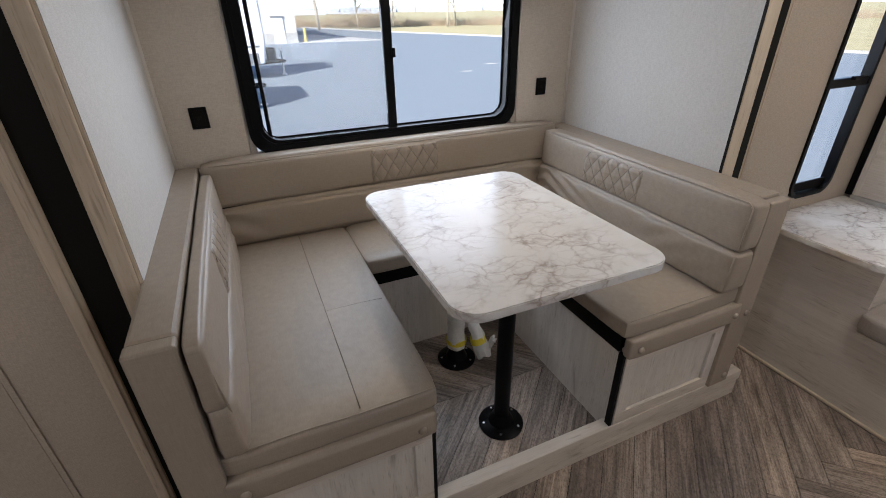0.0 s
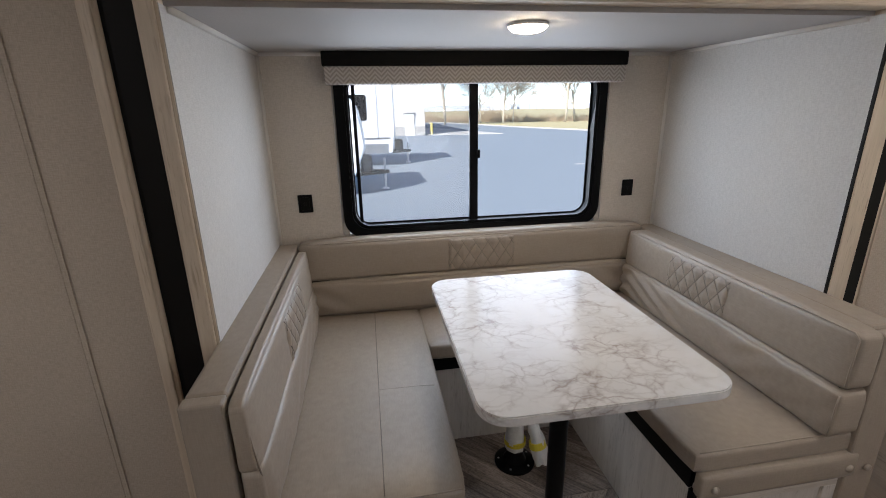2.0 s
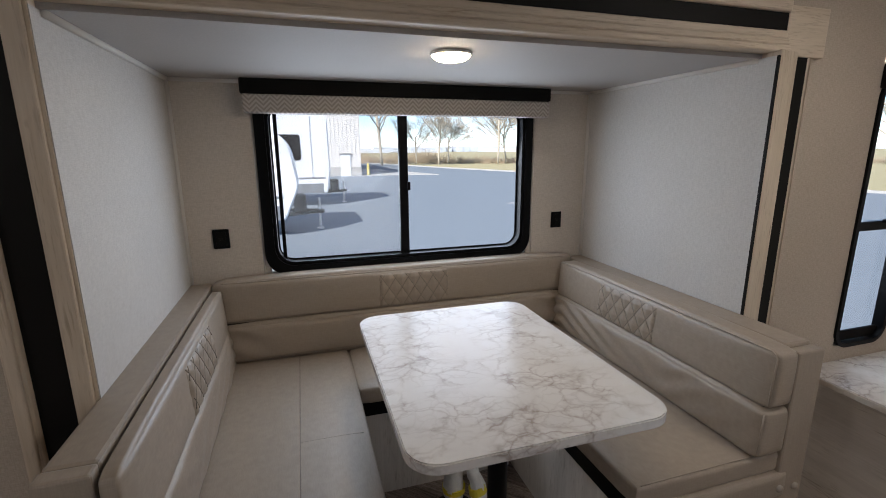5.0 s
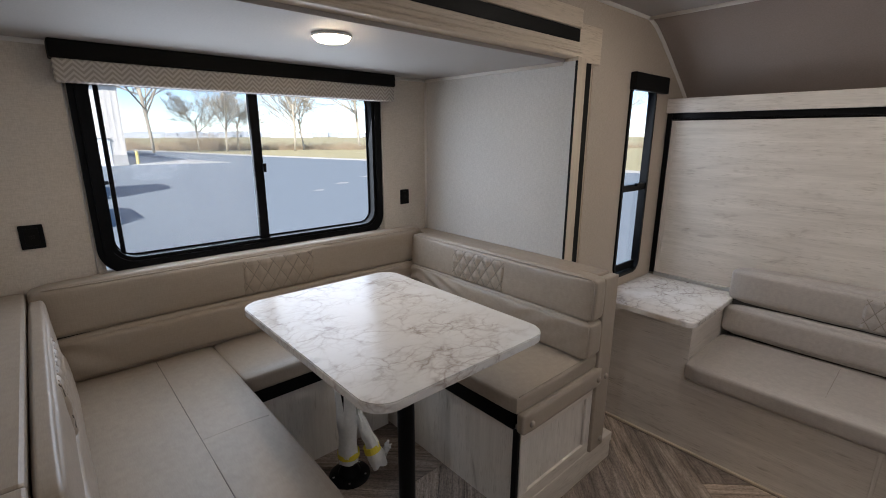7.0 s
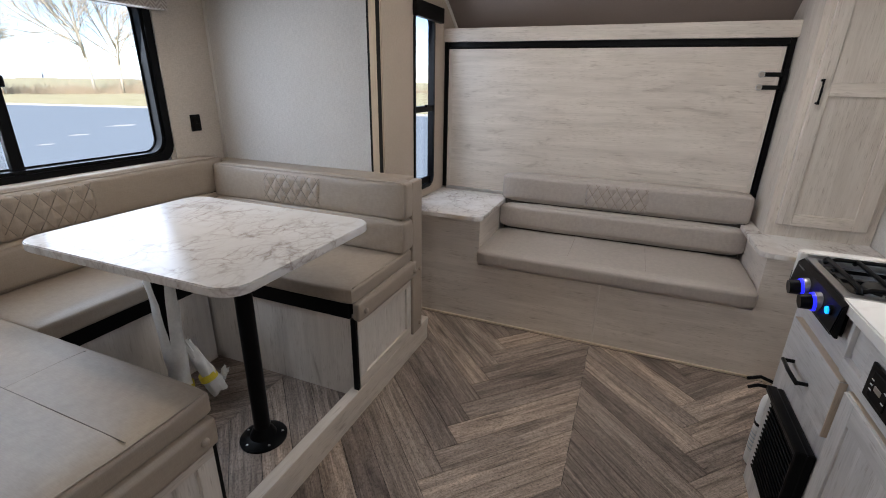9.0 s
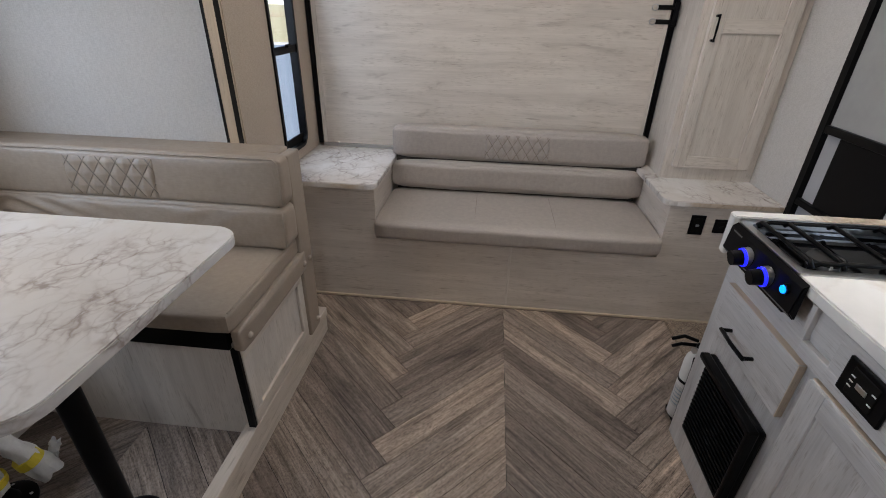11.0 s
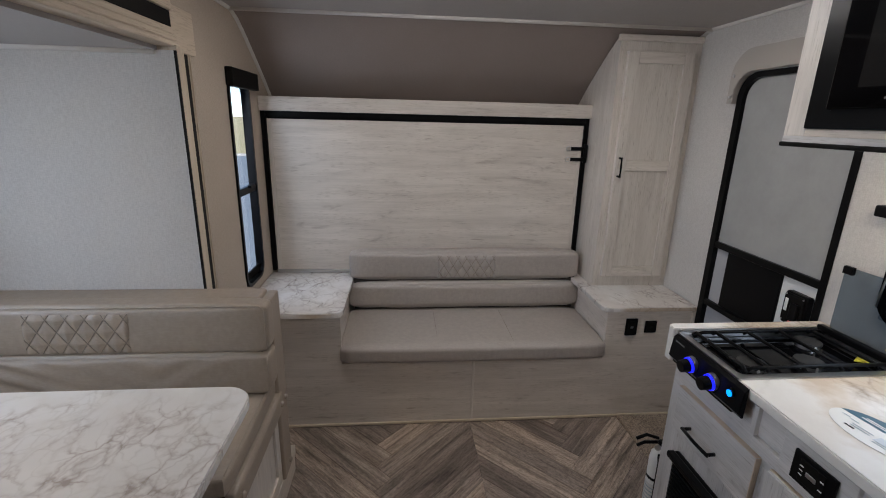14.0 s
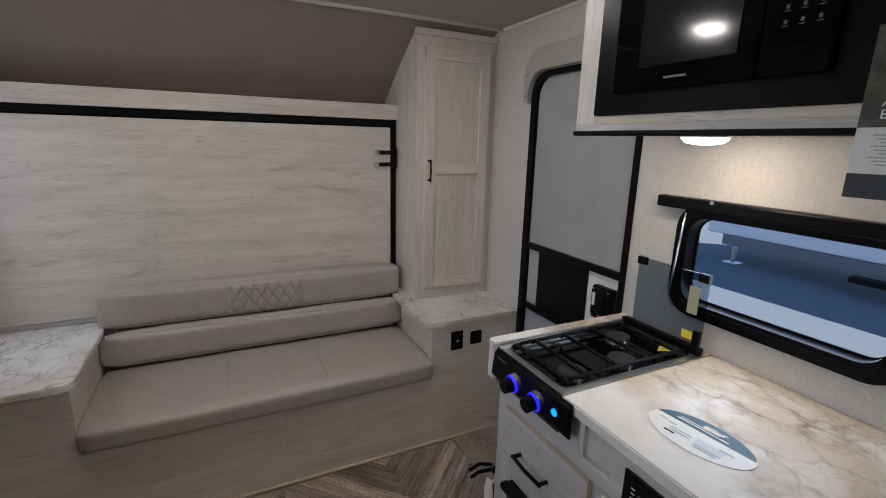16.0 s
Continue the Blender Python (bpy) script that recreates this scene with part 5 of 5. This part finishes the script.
part("body", box(0.672, 1.17, -1.12, -0.772, 1.676, 2.06), M_BLACK, mw)
md = part("door", box(0.80, 1.167, -0.772, -0.752, 1.68, 2.055, 0.004), M_GLOSS, mw, "glossy black door")
part("door_window", box(0.842, 1.085, -0.752, -0.7505, 1.733, 2.01), mat("mesh_window", (0.010, 0.010, 0.010), 0.10), md)
part("brand_bar", box(0.95, 1.008, -0.752, -0.7505, 1.702, 1.707), mat("brand_grey", (0.22, 0.22, 0.22), 0.5), md)
kp = part("keypad", box(0.676, 0.798, -0.772, -0.753, 1.68, 2.055, 0.003), M_GLOSS, mw)
for i in range(3):
    for j in range(6):
        part("key", join(box(0.6985 + i * 0.028, 0.7095 + i * 0.028, -0.7535, -0.7525, 1.7655 + j * 0.026, 1.7672 + j * 0.026), box(0.7012 + i * 0.028, 0.7068 + i * 0.028, -0.7535, -0.7525, 1.770 + j * 0.026, 1.777 + j * 0.026)), mat("key_print", (0.13, 0.13, 0.135), 0.5) if i + j == 0 else bpy.data.materials["key_print"], kp)
card = thing("hanging_card", (0.54, -0.76, 1.47), "hanging leaflet with a dark photo top and white text panel", "leaflet")
part("photo_panel", box(0.503, 0.615, -0.749, -0.7465, 1.585, 1.74), speckle("photo_print", (0.09, 0.10, 0.06), (0.02, 0.02, 0.015), 60, 0.4, 0.0), card, "dark leafy photo")
part("text_panel", box(0.503, 0.615, -0.749, -0.7465, 1.512, 1.5845), M_WHITE, card)
part("foot_panel", box(0.503, 0.615, -0.749, -0.7465, 1.472, 1.5115), mat("card_black", (0.02, 0.025, 0.03), 0.4), card)
for i in range(9):
    part("text_bar", box(0.523 + 0.005 * (i % 2) + 0.003 * (i % 3), 0.592 - 0.006 * (i % 3), -0.7463, -0.7458, 1.572 - i * 0.0058, 1.5738 - i * 0.0058), bpy.data.materials["grey_print"], card)
for i, wd in enumerate(("I", "R", "AS", "B")):
    cu = bpy.data.curves.new("letters", "FONT")
    cu.body, cu.size, cu.extrude = wd, 0.02, 0.0004
    tmp = bpy.data.objects.new("tmp", cu)
    me = bpy.data.meshes.new_from_object(tmp)
    bpy.data.objects.remove(tmp)
    bm = bmesh.new()
    bm.from_mesh(me)
    part("letters", moved(bm, pose(0.589, -0.7455, 1.655 - i * 0.019, 90, 0, 180)), M_WHITE, card)

# fire extinguisher
fx = thing("fire_extinguisher", (1.412, -0.625, 0.02), "white fire extinguisher with black handle beside the cabinet", "fire extinguisher")
part("bottle", lathe([(0.034, 0.0), (0.038, 0.006), (0.038, 0.27), (0.034, 0.295), (0.02, 0.315), (0.014, 0.322)], (1.412, -0.625, 0.03), 24), M_WHITE, fx, "white bottle", True)
part("strap", cyl((1.412, -0.625, 0.21), (1.412, -0.625, 0.222), 0.0395, seg=24), M_BLACK, fx, "black strap")
part("print_panel", cyl((1.412, -0.625, 0.09), (1.412, -0.625, 0.19), 0.0386, seg=24), mat("bottle_print", (0.62, 0.62, 0.60), 0.5), fx, "faded printed panel")
for i in range(5):
    part("text_bar", cyl((1.412, -0.625, 0.10 + i * 0.017), (1.412, -0.625, 0.106 + i * 0.017), 0.0389, seg=24), bpy.data.materials["grey_print"], fx)
part("gauge", cyl((1.400, -0.605, 0.365), (1.394, -0.596, 0.366), 0.012, seg=14), M_STEEL, fx, "small pressure gauge")
part("bracket", box(1.356, 1.392, -0.65, -0.60, 0.012, 0.34, 0.003), M_BLACK, fx)
part("foot", box(1.37, 1.46, -0.65, -0.60, 0.012, 0.03, 0.003), M_BLACK, fx)
part("valve", lathe([(0.015, 0), (0.015, 0.03), (0.01, 0.035)], (1.412, -0.625, 0.35), 12), M_BLACK, fx)
part("lever", tube([(1.43, -0.62, 0.385), (1.445, -0.575, 0.392), (1.45, -0.535, 0.372)], 0.007, 8), M_BLACK, fx)
part("lever", tube([(1.43, -0.62, 0.366), (1.45, -0.575, 0.352), (1.46, -0.55, 0.33)], 0.007, 8), M_BLACK, fx)
cp_ = structure("carpet_patch", slab([(1.356, -1.165), (2.087, -1.165), (2.087, -0.795), (1.356, -0.815)], -0.004, 0.011, "z", 0.004), M_CARPET, "brown flecked carpet patch at the entry door", "carpet")

# ---- outdoors ----
GZ = -0.95
M_ASPH = speckle("asphalt", (0.205, 0.240, 0.270), (0.18, 0.212, 0.24), 8, 1.0, 0.0, 0.01)
M_ASPH.node_tree.nodes["Principled BSDF"].inputs["Specular IOR Level"].default_value = 0.1
M_GRASS = speckle("dry_grass", (0.42, 0.365, 0.215), (0.31, 0.285, 0.145), 0.6, 1.0, 0.0, 0.05)
M_TRAILER = speckle("trailer_white", (0.80, 0.81, 0.82), (0.76, 0.77, 0.78), 2, 0.35, 0.0)
M_GREY = mat("trailer_grey", (0.16, 0.17, 0.18), 0.5)
M_METAL = wood("metal_siding", (0.74, 0.71, 0.66), (0.66, 0.635, 0.59), 2, 0.6, fine=0.4)
M_BARK = speckle("bark", (0.52, 0.465, 0.37), (0.42, 0.375, 0.30), 20, 0.9, 0.0)
M_CONC = speckle("concrete", (0.45, 0.44, 0.41), (0.40, 0.39, 0.365), 2, 0.9, 0.0)
structure("ground", slab([(-900, -900), (900, -900), (900, 900), (-900, 900)], GZ - 0.5, GZ - 0.04), M_GRASS, "flat dry grass land", "ground")
def ellipse_mark(cx, cy, a):
    """A ragged worn spot."""
    return [(cx + a * math.cos(i * 0.45) * (0.75 + 0.25 * math.sin(i * 2.3)), cy + a * 0.5 * math.sin(i * 0.45) * (0.75 + 0.25 * math.cos(i * 1.7))) for i in range(14)]


LOT = [(-60, -60), (47, -60), (31, 13), (25.4, 36), (18.6, 58), (11.2, 89), (-60, 89)]
structure("road", slab(LOT, GZ - 0.04, GZ), M_ASPH, "blue-grey asphalt lot", "road")
for (ax, ay), (bx_, by_) in zip(LOT[1:5], LOT[2:6]):
    structure("kerb", slab([(ax, ay), (ax + 0.3, ay), (bx_ + 0.3, by_), (bx_, by_)], GZ - 0.04, GZ + 0.14), M_CONC, "pale concrete kerb", "kerb")
for mx, my, ml in ((12.0, 21.5, 0.5), (15.5, 24.0, 0.9), (9.6, 19.4, 0.35), (17.0, 20.5, 0.45)):
    structure("lot_mark", slab(ellipse_mark(mx, my, ml), GZ - 0.01, GZ + 0.006), M_CONC, "small pale patch on the asphalt", "mark")
structure("pavement", slab([(6.2, 58), (6.2, 45.0), (13.3, 43.7), (9.4, 58.8)], GZ - 0.02, GZ + 0.06), M_CONC, "pale concrete apron by the building", "pavement")


def trailer_parts(tr_, xf, y0, prof, top, low, win_, tongue):
    part("body", slab(prof, y0, y0 + 2.4, "y", 0.04), M_TRAILER, tr_, "white body")
    part("skirt", box(xf - 6.95, xf - 0.25, y0 - 0.012, y0, low, low + 0.42), M_GREY, tr_, "dark grey lower panel")
    part("stripe", box(xf - 6.95, xf - 0.15, y0 - 0.01, y0, low + 0.62, low + 0.70), M_GREY, tr_)
    wn = part("window", slab(rect(*win_, 0.1), y0 - 0.02, y0, "y"), M_BLACK, tr_, "dark side window")
    part("trim_post", box(xf - 0.78, xf - 0.70, y0 - 0.03, y0, low + 0.7, top - 0.1), M_WHITE, tr_)
    hz = GZ + 0.58
    part("tongue", join(tube([(xf - 0.3, y0 + 0.5, hz), (xf + tongue, y0 + 1.2, hz)], 0.06, 8), tube([(xf - 0.3, y0 + 1.9, hz), (xf + tongue, y0 + 1.2, hz)], 0.06, 8)), M_BLACKM, tr_, "black hitch frame")
    part("gas_cover", box(xf + 0.12, xf + 0.48, y0 + 0.85, y0 + 1.55, hz, hz + 0.55, 0.08), M_BLACKM, tr_, "black gas bottle cover")
    jx = xf + tongue - 0.12
    part("jack", join(cyl((jx, y0 + 1.2, GZ + 0.05), (jx, y0 + 1.2, GZ + 1.0), 0.04, seg=10), cyl((jx, y0 + 1.2, GZ), (jx, y0 + 1.2, GZ + 0.05), 0.12, seg=12)), M_STEEL, tr_, "steel hitch jack")
    for wx in (xf - 4.4, xf - 3.5):
        wh = part("wheel", cyl((wx, y0 + 0.0, GZ + 0.34), (wx, y0 + 0.22, GZ + 0.34), 0.34, seg=24), M_RUBBER, tr_)
        part("rim", cyl((wx, y0 - 0.015, GZ + 0.34), (wx, y0 + 0.005, GZ + 0.34), 0.2, seg=18), M_STEEL, wh)


t_a = thing("travel_trailer", (-3.5, 15, GZ), "white travel trailer with a curved nose on the asphalt lot", "trailer", "parked trailers")
trailer_parts(t_a, -0.16, 13.9, rounded([(-7.2, GZ + 0.5, 0.1), (-0.28, GZ + 0.5, 0.15), (0.14, GZ + 1.45, 0.5), (-0.10, GZ + 3.1, 0.9), (-7.2, GZ + 3.2, 0.2)]), GZ + 3.1, GZ + 0.5, (-2.6, -1.6, GZ + 1.7, GZ + 2.5), 1.0)
t_b = thing("travel_trailer", (-2.0, 23, GZ), "tall white travel trailer with a flat nose on the asphalt lot", "trailer", "parked trailers")
trailer_parts(t_b, 1.42, 21.3, rounded([(-5.6, GZ + 0.6, 0.1), (1.35, GZ + 0.6, 0.1), (1.50, GZ + 1.6, 0.3), (1.46, GZ + 4.0, 0.3), (-5.6, GZ + 4.1, 0.2)]), GZ + 4.0, GZ + 0.6, (-0.78, 0.27, GZ + 2.05, GZ + 3.15), 0.85)
bl = thing("metal_building", (-4, 50, GZ), "beige metal-sided building with a small door", "building")
part("wall", box(-30, 5.87, 45, 68, GZ, GZ + 6.2), M_METAL, bl)
part("base_course", box(-30, 5.89, 44.9, 45, GZ, GZ + 0.85), M_CONC, bl)
part("roof", box(-30.5, 6.2, 44.6, 68.5, GZ + 6.2, GZ + 6.4), M_GREY, bl)
part("door", box(3.95, 4.85, 44.86, 45.0, GZ, GZ + 2.05), M_TRAILER, bl, "pale door")
part("door_hood", box(3.85, 4.95, 44.8, 45.0, GZ + 2.05, GZ + 2.13), M_GREY, bl)
for i in range(46):
    part("siding_rib", box(-11.4 + i * 0.38, -11.33 + i * 0.38, 44.97, 45.0, GZ + 0.85, GZ + 6.2), M_METAL, bl)
bo = thing("bollard", (6.58, 45.3, GZ), "yellow steel bollard by the building", "bollard")
part("post", cyl((6.58, 45.3, GZ), (6.58, 45.3, GZ + 1.15), 0.13), mat("bollard_yellow", (0.60, 0.50, 0.16), 0.5), bo)


def tree(x, y, hgt, seed):
    """A bare tree: a leader that carries long rising limbs, each with side branches and a haze of fine twigs."""
    rnd = random.Random(seed)
    tr_ = thing("tree", (x, y, GZ), "bare winter tree standing on dry grass", "tree", "bare trees")
    limbs, twigs = [], []

    def aside(d, angle):
        axis = d.cross(Vector((rnd.uniform(-1, 1), rnd.uniform(-1, 1), rnd.uniform(-1, 1)))).normalized()
        return Matrix.Rotation(angle, 3, axis) @ d

    def grow(p, d, length, r, level):
        pts, n = [p.copy()], 4 if level < 2 else 3
        for i in range(n):
            d = (d + Vector((rnd.uniform(-1, 1), rnd.uniform(-1, 1), rnd.uniform(-0.5, 0.9))) * (0.05 if level == 0 else 0.14)).normalized()
            pts.append(pts[-1] + d * length / n)
        (limbs if level < 2 else twigs).append(tube(pts, max(r, 0.016), 6 if level < 2 else 3))
        if level >= 4:
            return
        kids = (8, 8, 5, 4)[level]
        for k in range(kids):
            lo_ = 0.48 if level == 0 else 0.22
            f_ = lo_ + (0.98 - lo_) * (k + rnd.random() * 0.8) / kids
            i = min(int(f_ * n), n - 1)
            at = pts[i] + (pts[i + 1] - pts[i]) * (f_ * n - i)
            out_d = aside((pts[i + 1] - pts[i]).normalized(), radians(rnd.uniform(24, 66) if level == 0 else rnd.uniform(22, 55)))
            if level:
                out_d = (out_d + Vector((0, 0, 0.15))).normalized()
            grow(at, out_d, length * (1.25 if level == 0 else 0.56) * (1.15 - 0.55 * f_) * rnd.uniform(0.8, 1.2), r * 0.48, level + 1)

    grow(Vector((x, y, GZ)), Vector((rnd.uniform(-0.06, 0.06), rnd.uniform(-0.06, 0.06), 1)).normalized(), hgt * 0.5, hgt * 0.0125, 0)
    part("trunk", join(*limbs), M_BARK, tr_, "grey trunk and limbs")
    part("crown", join(*twigs), M_BARK, tr_, "bare twigs")


for i, (x, y, hh_) in enumerate(((12.5, 72, 17), (18.6, 74, 9), (21.5, 71, 11), (24.4, 75, 9), (31.4, 70, 14), (33.8, 72, 10), (43.1, 70, 17), (47, 70, 15), (55, 66, 15), (58, 52, 15), (70, 50, 15), (80, 44, 15))):
    tree(x, y, hh_, i + 3)


def scrub(count, seed):
    """Leafless brush beyond the kerb: thin leaning stems in uneven thickets."""
    rnd = random.Random(seed)
    verts, faces = [], []
    while len(faces) < count:
        t_ = rnd.random()
        cx, cy = 6 + 95 * t_ + rnd.uniform(-2, 2), 92 - 46 * t_ + rnd.uniform(-6, 6)
        tall = rnd.uniform(0.6, 2.6) * (0.5 + 0.9 * abs(math.sin(cx * 0.21) * math.sin(cx * 0.057 + 1)))
        for _ in range(26):
            bx0, by0 = cx + rnd.gauss(0, 0.7), cy + rnd.gauss(0, 0.7)
            tx, ty, tz = bx0 + rnd.gauss(0, 0.5) * tall * 0.5, by0 + rnd.gauss(0, 0.4), GZ + tall * rnd.uniform(0.5, 1.2)
            i = len(verts)
            verts += [(bx0 - 0.03, by0, GZ - 0.05), (bx0 + 0.03, by0, GZ - 0.05), (tx, ty, tz)]
            faces.append((i, i + 1, i + 2))
    me = bpy.data.meshes.new("scrub")
    me.from_pydata(verts, [], faces)
    me.materials.append(speckle("dry_brush", (0.44, 0.35, 0.24), (0.34, 0.27, 0.185), 0.8, 0.9, 0.0))
    tagged(new("scrub", me), "leafless brown brush along the edge of the lot", "brush", "", "stuff")


scrub(14000, 9)
rf = random.Random(5)


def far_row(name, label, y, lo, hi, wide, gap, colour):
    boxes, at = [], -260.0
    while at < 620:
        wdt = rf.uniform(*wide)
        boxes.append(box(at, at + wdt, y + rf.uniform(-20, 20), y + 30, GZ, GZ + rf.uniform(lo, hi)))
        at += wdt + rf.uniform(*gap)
    # Distance haze is put into the flat colour of each row.
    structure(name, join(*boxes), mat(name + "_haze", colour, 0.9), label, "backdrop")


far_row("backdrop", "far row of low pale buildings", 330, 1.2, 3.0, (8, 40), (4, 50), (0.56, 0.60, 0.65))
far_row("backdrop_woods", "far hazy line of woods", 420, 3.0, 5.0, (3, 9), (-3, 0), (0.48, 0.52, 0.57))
# trailer chassis on the kitchen side
ch = thing("trailer_chassis", (1.0, -11.0, GZ), "white trailer on its chassis behind the kitchen side", "trailer", "parked trailers")
part("body", box(-6, 6.9, -12.4, -9.9, GZ + 0.62, GZ + 2.3, 0.04), M_TRAILER, ch, "white body")
part("frame_rail", box(-5.9, 6.5, -9.98, -9.88, GZ + 0.40, GZ + 0.62, 0.01), M_GREY, ch, "grey frame rail")
for jx in (6.2, 2.2):
    part("jack", cyl((jx, -9.9, GZ + 0.03), (jx, -9.9, GZ + 0.38), 0.05), M_STEEL, ch, "steel jack leg")
    part("jack_foot", box(jx - 0.15, jx + 0.15, -10.05, -9.75, GZ, GZ + 0.04, 0.005), M_STEEL, ch)
part("step_frame", box(3.2, 4.0, -9.86, -9.6, GZ + 0.26, GZ + 0.36, 0.01), M_BLACKM, ch)
for wx in (0.2, 1.2):
    wh = part("wheel", cyl((wx, -9.95, GZ + 0.34), (wx, -10.2, GZ + 0.34), 0.34, seg=24), M_RUBBER, ch)
    part("rim", cyl((wx, -9.94, GZ + 0.34), (wx, -9.96, GZ + 0.34), 0.2, seg=18), M_STEEL, wh)

# Out-of-view awning, added only to block direct sun at the kitchen window.
aw = thing("awning", (0.3, -1.3, 2.2), "unseen pale awning added to keep the sun off the kitchen window", "awning")
part("fabric", slab([(-1.30, 2.32), (-2.7, 2.10), (-2.7, 2.105), (-1.30, 2.325)], -1.9, 2.9, "x"), M_CONC, aw)
part("roller", cyl((-1.95, -2.7, 2.10), (2.95, -2.7, 2.10), 0.045), M_WHITE, aw)
for ax_ in (-1.88, 2.88):
    part("arm", tube([(ax_, -1.26, 1.2), (ax_, -2.68, 2.08)], 0.022, 8), M_WHITE, aw)

# ---- floor planks ----
def clip(poly, a, b, c):
    """The part of a convex polygon where a*x + b*y <= c."""
    res = []
    for p, q in zip(poly, poly[1:] + poly[:1]):
        fp, fq = a * p[0] + b * p[1] - c, a * q[0] + b * q[1] - c
        if fp <= 0:
            res.append(p)
        if fp * fq < 0:
            t_ = fp / (fp - fq)
            res.append((p[0] + (q[0] - p[0]) * t_, p[1] + (q[1] - p[1]) * t_))
    return res


def plank(parent, poly, z, turn):
    """One board: its mesh lies along x, so that its grain does too, and is turned into place."""
    if len(poly) < 3:
        return
    cx, cy = sum(p[0] for p in poly) / len(poly), sum(p[1] for p in poly) / len(poly)
    area = abs(sum(p[0] * q[1] - q[0] * p[1] for p, q in zip(poly, poly[1:] + poly[:1]))) / 2
    if area < 0.0008:
        return
    ca, sa = math.cos(-turn), math.sin(-turn)
    loc = [((p[0] - cx) * ca - (p[1] - cy) * sa, (p[0] - cx) * sa + (p[1] - cy) * ca) for p in poly]
    loc = [(x - math.copysign(min(0.0012, abs(x)), x), y - math.copysign(min(0.0012, abs(y)), y)) for x, y in loc]
    o = part("plank", slab(loc, -0.005, 0.0), M_PLANK, None)
    o.parent = parent
    o.matrix_parent_inverse = Matrix.Translation(-parent.location)
    o.matrix_basis = pose(cx, cy, z, 0, 0, math.degrees(turn))


def herringbone(parent, z, seam, mid, far_, x0, x1, shift, W=0.1105):
    """Planks on one side of a seam (a line of constant y): a row that meets it, and a row beyond mid laid crosswise."""
    sg = 1 if far_ > seam else -1
    r2 = math.sqrt(2)
    band = abs(mid - seam)
    cN = -band * r2 + W / 2

    def world(u, v_):
        x, y = (u + v_) / r2, (u - v_) / r2
        return (x + shift, seam + sg * y)

    lo, hi = sorted((seam, far_))
    for k in range(-40, 60):
        for kind in ("a", "b"):
            if kind == "a":
                quad = [(k * W, k * W + cN), ((k + 1) * W, k * W + cN), ((k + 1) * W, k * W + cN + 3), (k * W, k * W + cN + 3)]
                turn = -math.pi / 4
            else:
                quad = [((k + 1) * W - 0.0, k * W + cN), ((k + 1) * W + 1.4, k * W + cN), ((k + 1) * W + 1.4, (k + 1) * W + cN), ((k + 1) * W, (k + 1) * W + cN)]
                turn = math.pi / 4
            poly = [world(*q) for q in quad]
            poly = clip(clip(poly, 0, 1, hi), 0, -1, -lo)
            poly = clip(clip(poly, 1, 0, x1), -1, 0, -x0)
            plank(parent, poly, z, sg * turn)


fl = scene.objects["floor"]
herringbone(fl, 0.0, 0.058, 0.525, 1.246, -1.2, 2.088, 0.0927)
herringbone(fl, 0.0, 0.058, -0.425, -1.16, -1.2, 2.088, 0.1163)
sf = scene.objects["slide_floor"]
herringbone(sf, SLIDE_Z, 1.36, 1.83, 2.18, 0.30, 1.10, 0.05)
herringbone(sf, SLIDE_Z, 1.36, 0.90, 0.96, 0.30, 1.10, 0.11)
